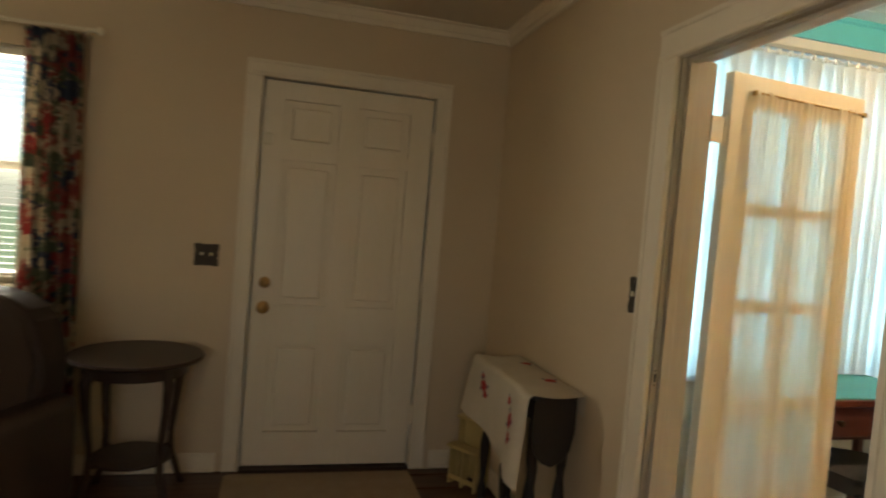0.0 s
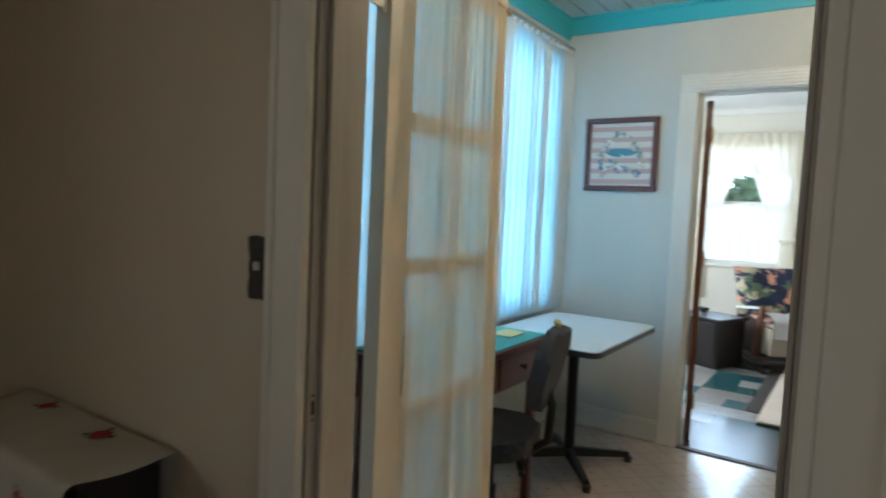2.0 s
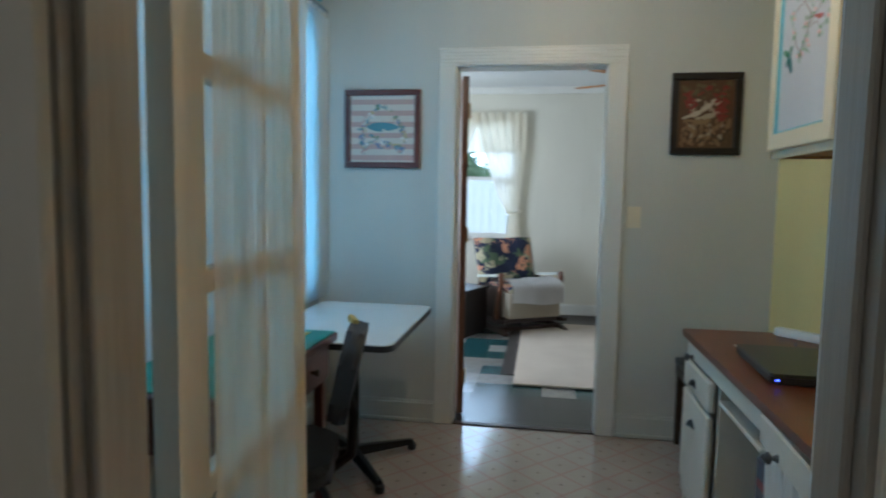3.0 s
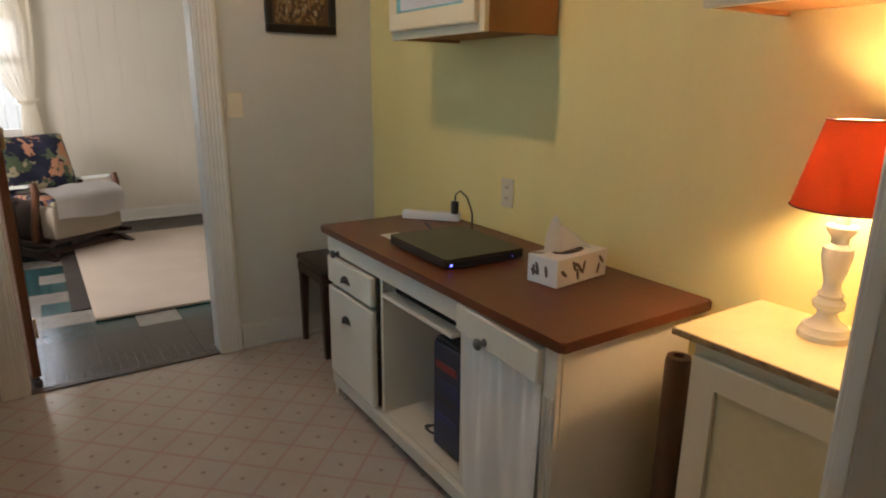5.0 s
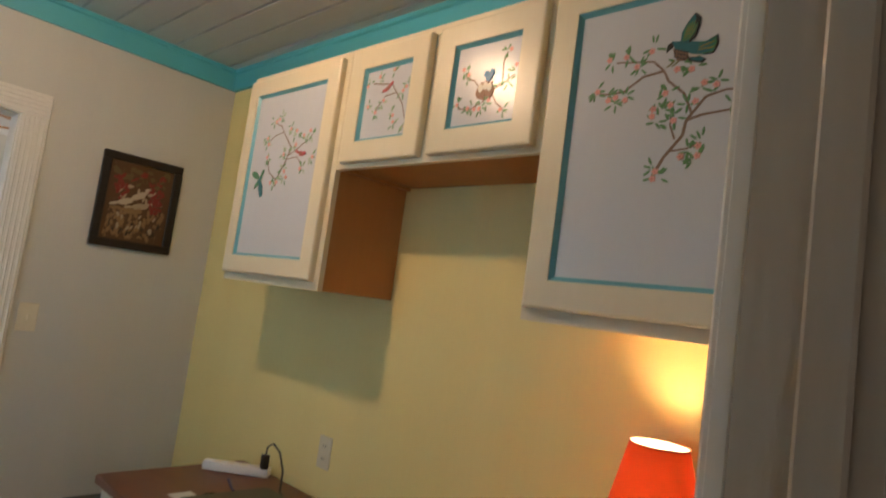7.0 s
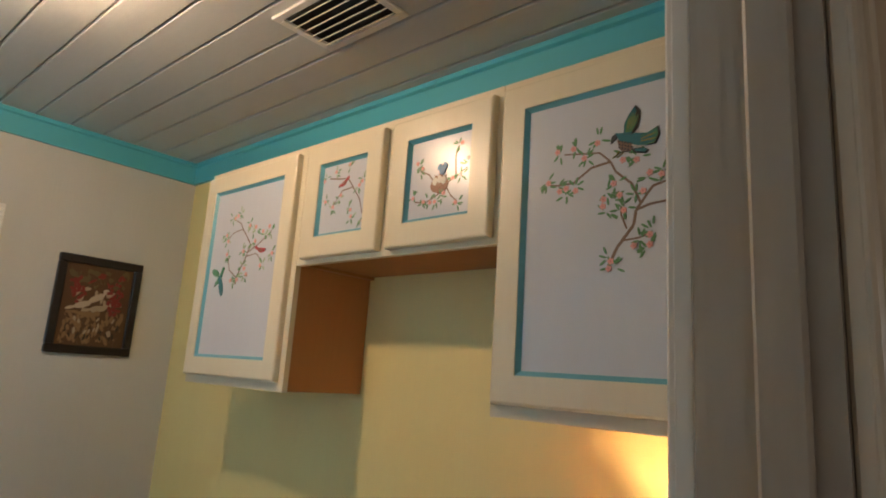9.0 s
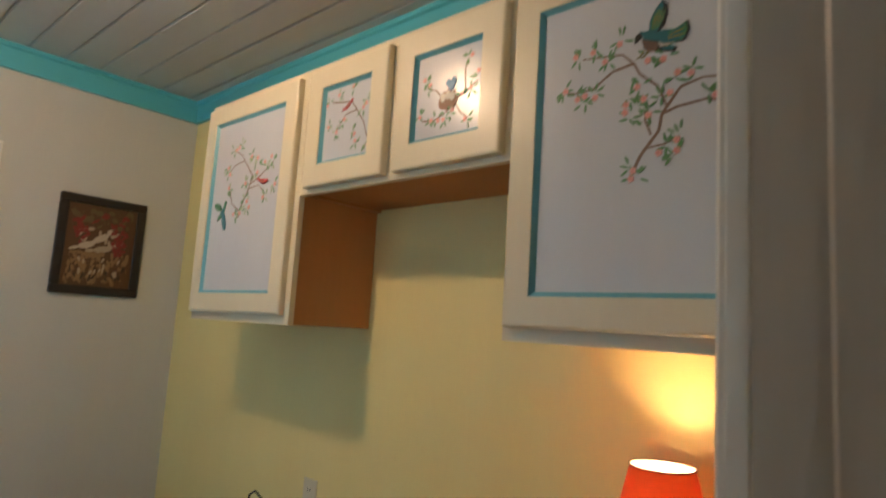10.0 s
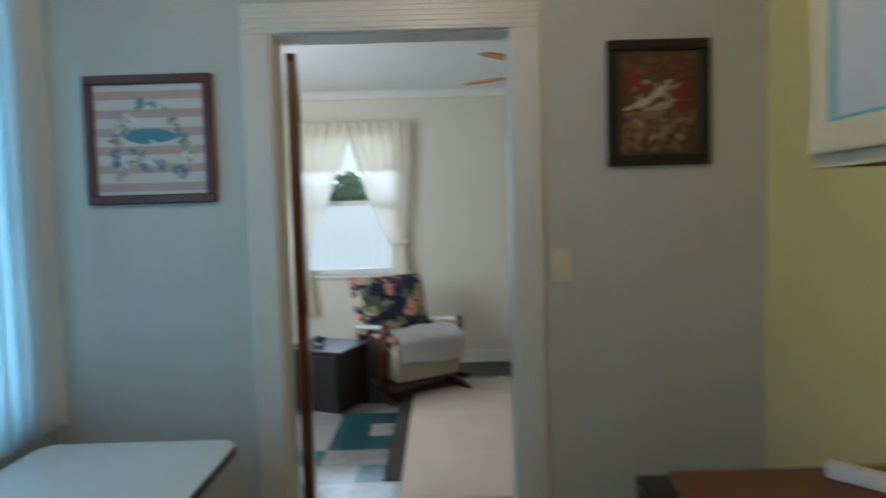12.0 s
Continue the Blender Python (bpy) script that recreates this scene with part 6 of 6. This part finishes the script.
part("slot", box((-0.0035, -0.0032, -0.013), (0.0035, -0.0026, 0.013)), "gap_dark", catch, "dark latch slot")
for z in (-0.023, 0.023):
    part("screw", lathe([(0.0026, 0), (0.0026, 0.0006)], (0, 0, 0), 8), "gap_dark", catch).matrix_basis = pose(0, -0.0026, z, 90, 0, 0)

# ---- back room ----
rug = thing("rug", "plain cream pile rug covering most of the tiled floor", "rug", pose(0, 0, 0))
part("woven_field", prism(round_rect(4.80, 6.97, -1.2, 1.368, 0.02), "z", 0.0066, 0.020, 0.005), "rug_cream", rug)

solid("underlay_mat", prism(round_rect(5.06, 6.60, 0.9, 1.472, 0.01), "z", 0.0005, 0.0062, 0.001), "mat_dark", "dark brown felt underlay showing beside the cream rug", "mat")

rc = thing("rocking_chair", "wooden platform rocker with navy floral cushions and a white towel", "rocking chair", pose(6.82, 1.40, 0, 0, 0, 121))
# local: faces +y, back at -y
part("seat", box((-0.285, -0.22, 0.15), (0.285, 0.32, 0.40), 0.02, 3), "linen_beige", rc, "beige upholstered seat box", True)
part("seat_cushion", box((-0.285, -0.20, 0.401), (0.285, 0.34, 0.462), 0.028, 3), "rocker_print", rc, "navy floral seat cushion", True)
bm = bmesh.new()
add_sheet(bm, lambda u, v: ((u - 0.46) * (0.65 + 0.03 * v), -0.065 * (1 - abs(2 * v - 1) ** 4) * (1 - abs(2 * u - 1) ** 6) + 0.012 * math.sin(9 * u) * v, 0.52 * v), 18, 14)
add_sheet(bm, lambda u, v: ((u - 0.46) * (0.65 + 0.03 * v), 0.075 * (1 - abs(2 * v - 1) ** 4) * (1 - abs(2 * u - 1) ** 6) + 0.012 * math.sin(9 * u) * v, 0.52 * v), 18, 14)
bmesh.ops.remove_doubles(bm, verts=bm.verts[:], dist=0.0005)
bmesh.ops.transform(bm, matrix=pose(0, -0.19, 0.40, 20, 0, 0), verts=bm.verts[:])
part("back_cushion", bm, "rocker_print", rc, "navy and peach floral cushion", True)
bm = box((-0.27, -0.018, 0.0), (0.27, 0.018, 0.49), 0.01, 2)
bmesh.ops.transform(bm, matrix=pose(0, -0.275, 0.37, 20, 0, 0), verts=bm.verts[:])
part("back_frame", bm, "brown_door", rc, smooth=True)


def towel_shape(u, v):
    s, x = 0.66 * v, (u - 0.46) * 0.56
    wave = 0.010 * math.sin(7 * u + 3 * v) + 0.006 * math.sin(17 * u + 2)
    if s < 0.44:
        return (x, -0.08 + s, 0.478 + 0.030 * math.sin(math.pi * s / 0.44) ** 0.7 + 0.02 * (s / 0.44) + wave)
    a = min((s - 0.44) / 0.055, math.pi / 2)
    return (x, 0.36 + 0.055 * math.sin(a) + 0.5 * wave, 0.443 + 0.055 * math.cos(a) - max(0, s - 0.44 - 0.055 * math.pi / 2) * (1 + 0.12 * math.sin(5 * u)))


part("towel", sheet(towel_shape, 24, 28, 0.012), "towel", rc, "white towel over the seat", True)
for sx in (-1, 1):
    x = sx * 0.335
    bm = prism(round_rect(x - 0.026, x + 0.026, -0.27, 0.20, 0.02), "z", -0.012, 0.012, 0.006)
    for q in bm.verts:
        q.co.z += 0.565 + 0.13 * (q.co.y - 0.2) * (1 if q.co.y < 0.2 else 0)
    part("armrest", bm, "linen_pale", rc, "pale padded armrest", True)
    part("arm_post", tube([(x, 0.215, 0.585), (x, 0.235, 0.52), (x, 0.20, 0.38), (x, 0.15, 0.24), (x, 0.145, 0.12)], [0.024, 0.028, 0.026, 0.026, 0.028], 10), "brown_door", rc, "reddish wooden arm post", True)
    part("back_post", tube([(x, -0.23, 0.51), (x, -0.25, 0.35), (x, -0.22, 0.14)], 0.022, 8), "brown_door", rc, smooth=True)
    part("side_panel", box((min(sx * 0.286, sx * 0.306), -0.22, 0.13), (max(sx * 0.286, sx * 0.306), 0.17, 0.44), 0.008, 2), "leather", rc, "dark brown side panel", True)
    part("rocker", tube([(x, 0.34, 0.125), (x, 0.20, 0.105), (x, 0.0, 0.095), (x, -0.22, 0.105), (x, -0.36, 0.13)], [0.02, 0.026, 0.03, 0.026, 0.02], 8), "dark_wood", rc, smooth=True)
    bm = prism([(-0.34, 0.0), (0.36, 0.0), (0.37, 0.02), (0.22, 0.062), (-0.20, 0.062), (-0.35, 0.03)], "x", x - 0.025, x + 0.025, 0.004)
    part("base_rail", bm, "dark_wood", rc)
for y in (-0.22, 0.20):
    part("cross_rail", box((-0.31, y - 0.025, 0.012), (0.31, y + 0.025, 0.055), 0.003), "dark_wood", rc)
part("seat_deck", box((-0.29, -0.22, 0.10), (0.29, 0.26, 0.149), 0.006), "dark_wood", rc)

sd = thing("side_table", "dark wooden cube side table beside the rocker", "side table", pose(6.44, 2.00, 0, 0, 0, -24))
part("top", box((-0.22, -0.25, 0.43), (0.22, 0.25, 0.455), 0.004), "ebony", sd)
part("body", box((-0.20, -0.23, 0.03), (0.20, 0.23, 0.429), 0.003), "ebony", sd)
part("plinth", box((-0.18, -0.21, 0.0), (0.18, 0.21, 0.029)), "ebony", sd)
part("door", box((-0.212, -0.21, 0.05), (-0.2005, 0.21, 0.415), 0.003), "ebony", sd)
tr = thing("trinket", "small silvery trinket bowl on the side table", "bowl", pose(6.46, 2.06, 0.455))
part("bowl", lathe([(0.025, 0), (0.02, 0.01), (0.045, 0.04), (0.05, 0.06), (0.045, 0.06), (0.038, 0.04), (0.01, 0.02)], seg=20), "pewter", tr, smooth=True)

lc = thing("lace_curtains", "white lace curtains with a valance, tied back at the window", "curtain", pose(0, 0, 0))
part("rod", tube([(BACK - 0.060, 1.37, 2.255), (BACK - 0.060, 2.57, 2.255)], 0.008), "white_trim", lc)
part("valance", sheet(lambda u, v: (BACK - 0.045 - 0.010 * math.sin(60 * u), 1.39 + 1.16 * u, 1.815 + 0.012 * math.sin(40 * u) * (1 - v) + 0.44 * v), 90, 6), "lace", lc, "plain ivory valance", smooth=True)
def tieback(outer, inner):
    """A panel hung from the rod, drawn to its outer edge at the tie and falling free below it; v runs from the hem up."""
    def f(u, v):
        tie, s = 0.36, 1 if inner > outer else -1
        if v > tie:
            k = (v - tie) / (1 - tie)
            near, wide = 0.075 * (1 - k) ** 2.2, 0.10 + (abs(inner - outer) - 0.10) * k ** 0.72
        else:
            k = (tie - v) / tie
            near, wide = 0.075 - 0.055 * k ** 0.6, 0.10 + 0.11 * k ** 0.7
        tight = max(0.0, 1 - abs(v - tie) * 4)
        y = outer + s * (near + wide * u)
        return (BACK - 0.075 - 0.014 * (1 - 0.5 * tight) * math.sin(40 * u + 2 * v) - 0.006 * math.sin(87 * u), y, 0.50 + 1.765 * v)
    return f
part("panel", sheet(tieback(1.395, 2.02), 70, 34), "lace", lc, smooth=True)
part("panel", sheet(tieback(2.54, 1.90), 70, 34), "lace", lc, smooth=True)
for y in (1.52, 2.42):
    part("tieback", tube([(BACK - 0.055, y - 0.085, 1.17), (BACK - 0.098, y - 0.03, 1.145), (BACK - 0.098, y + 0.03, 1.135), (BACK - 0.055, y + 0.075, 1.15)], [0.012, 0.02, 0.02, 0.012], 8), "lace", lc, smooth=True)

fan = thing("ceiling_fan", "ceiling fan with wooden blades in the back room", "ceiling fan", pose(5.47, 0.383, 2.545))
part("canopy", lathe([(0.06, 0), (0.06, -0.03), (0.02, -0.05), (0.015, -0.24)], seg=20), "white_trim", fan, smooth=True)
part("motor", lathe([(0.03, -0.24), (0.10, -0.26), (0.11, -0.31), (0.08, -0.34), (0.04, -0.36)], seg=24), "white_trim", fan, smooth=True)
for k in range(5):
    bm = prism([(0.16, -0.045), (0.20, -0.06), (0.61, -0.060), (0.655, -0.035), (0.655, 0.035), (0.61, 0.060), (0.20, 0.06), (0.16, 0.045)], "z", -0.004, 0.004)
    bmesh.ops.transform(bm, matrix=pose(0, 0, -0.32, 0, 0, 58.3 + 72 * k) @ pose(0, 0, 0, -7, 0, 0), verts=bm.verts[:])
    bl = part("blade", bm, "raw_wood", fan, "wooden fan blade")
    bm = box((0.08, -0.015, -0.003), (0.20, 0.015, 0.003))
    bmesh.ops.transform(bm, matrix=pose(0, 0, -0.312, 0, 0, 58.3 + 72 * k), verts=bm.verts[:])
    part("blade_arm", bm, "brass", bl)
wo = thing("outlet", "ivory wall outlet in the back room", "outlet", pose(BACK, 1.02, 0.40))
part("plate", box((-0.006, -0.036, -0.058), (-0.0005, 0.036, 0.058), 0.002), "ivory", wo)

# wall panelling grooves in the back room
panelling = thing("wall_panelling", "cream painted vertical board panelling", "wall panelling", kind="structure")
y = -1.6
rnd = random.Random(4)
while y < 3.3:
    w = rnd.choice((0.10, 0.15, 0.20))
    for z0, z1 in (((0.12, 2.475),) if not (1.30 < y < 2.45) else ((0.12, 0.80), (2.26, 2.475))):
        part("board", box((BACK - 0.003, y + 0.002, z0), (BACK - 0.0003, min(y + w - 0.002, 3.39), z1), 0.001), "back_paint", panelling)
    y += w

# ---- floor pieces ----
T = 0.2286
tile_mesh = {}
for nm in ("tile_teal", "tile_cream", "tile_dark", "tile_basket"):
    tile_mesh[nm] = mesh("tile", box((0.0006, 0.0006, -0.0055), (T - 0.0006, T - 0.0006, 0.0), 0.0008), nm)
rnd = random.Random(11)
# columns by y from the rug outwards, rows by x from the threshold inwards
LAID = {6: "TCTCTCTC", 7: "CCCCTTTC", 8: "TTCTCCCC", 5: "TCTCCTCT", 4: "CTCTTCTC", 3: "TCTCTCCT"}
for i in range(16):
    for j in range(15):
        x, y = 4.143 + i * T, 0.0244 + j * T
        if x + T > BACK:
            continue
        row = i - 2
        if row < 0:
            nm = "tile_basket"
        elif row in (11, 12) or x + 2 * T > BACK:
            nm = "tile_dark"
        elif j in LAID and row < 8:
            nm = "tile_teal" if LAID[j][row] == "T" else "tile_cream"
        else:
            nm = ("tile_teal", "tile_cream", "tile_cream")[rnd.randrange(3)]
        o = new("tile", tile_mesh[nm])
        o.parent = floor_back
        o.location = (x, y, 0)
half = mesh("tile", box((0.0006, 0.0006, -0.0055), (0.106, T - 0.0006, 0.0), 0.0008), "tile_basket")
for j in range(15):
    o = new("tile", half)
    o.parent = floor_back
    o.location = (4.036, 0.0244 + j * T, 0)

plank_mesh = mesh("plank", box((-0.6, 0.0006, -0.010), (0.6, 0.0564, 0.0), 0.0008), "floor_wood")
for i in range(1, 3):
    for j in range(26):
        o = new("plank", plank_mesh)
        o.parent = bpy.data.objects["floor_living"]
        o.location = (-1.94 + 1.2 * i - 0.4 * (j % 3), 1.84 + 0.057 * j, -0.0018)
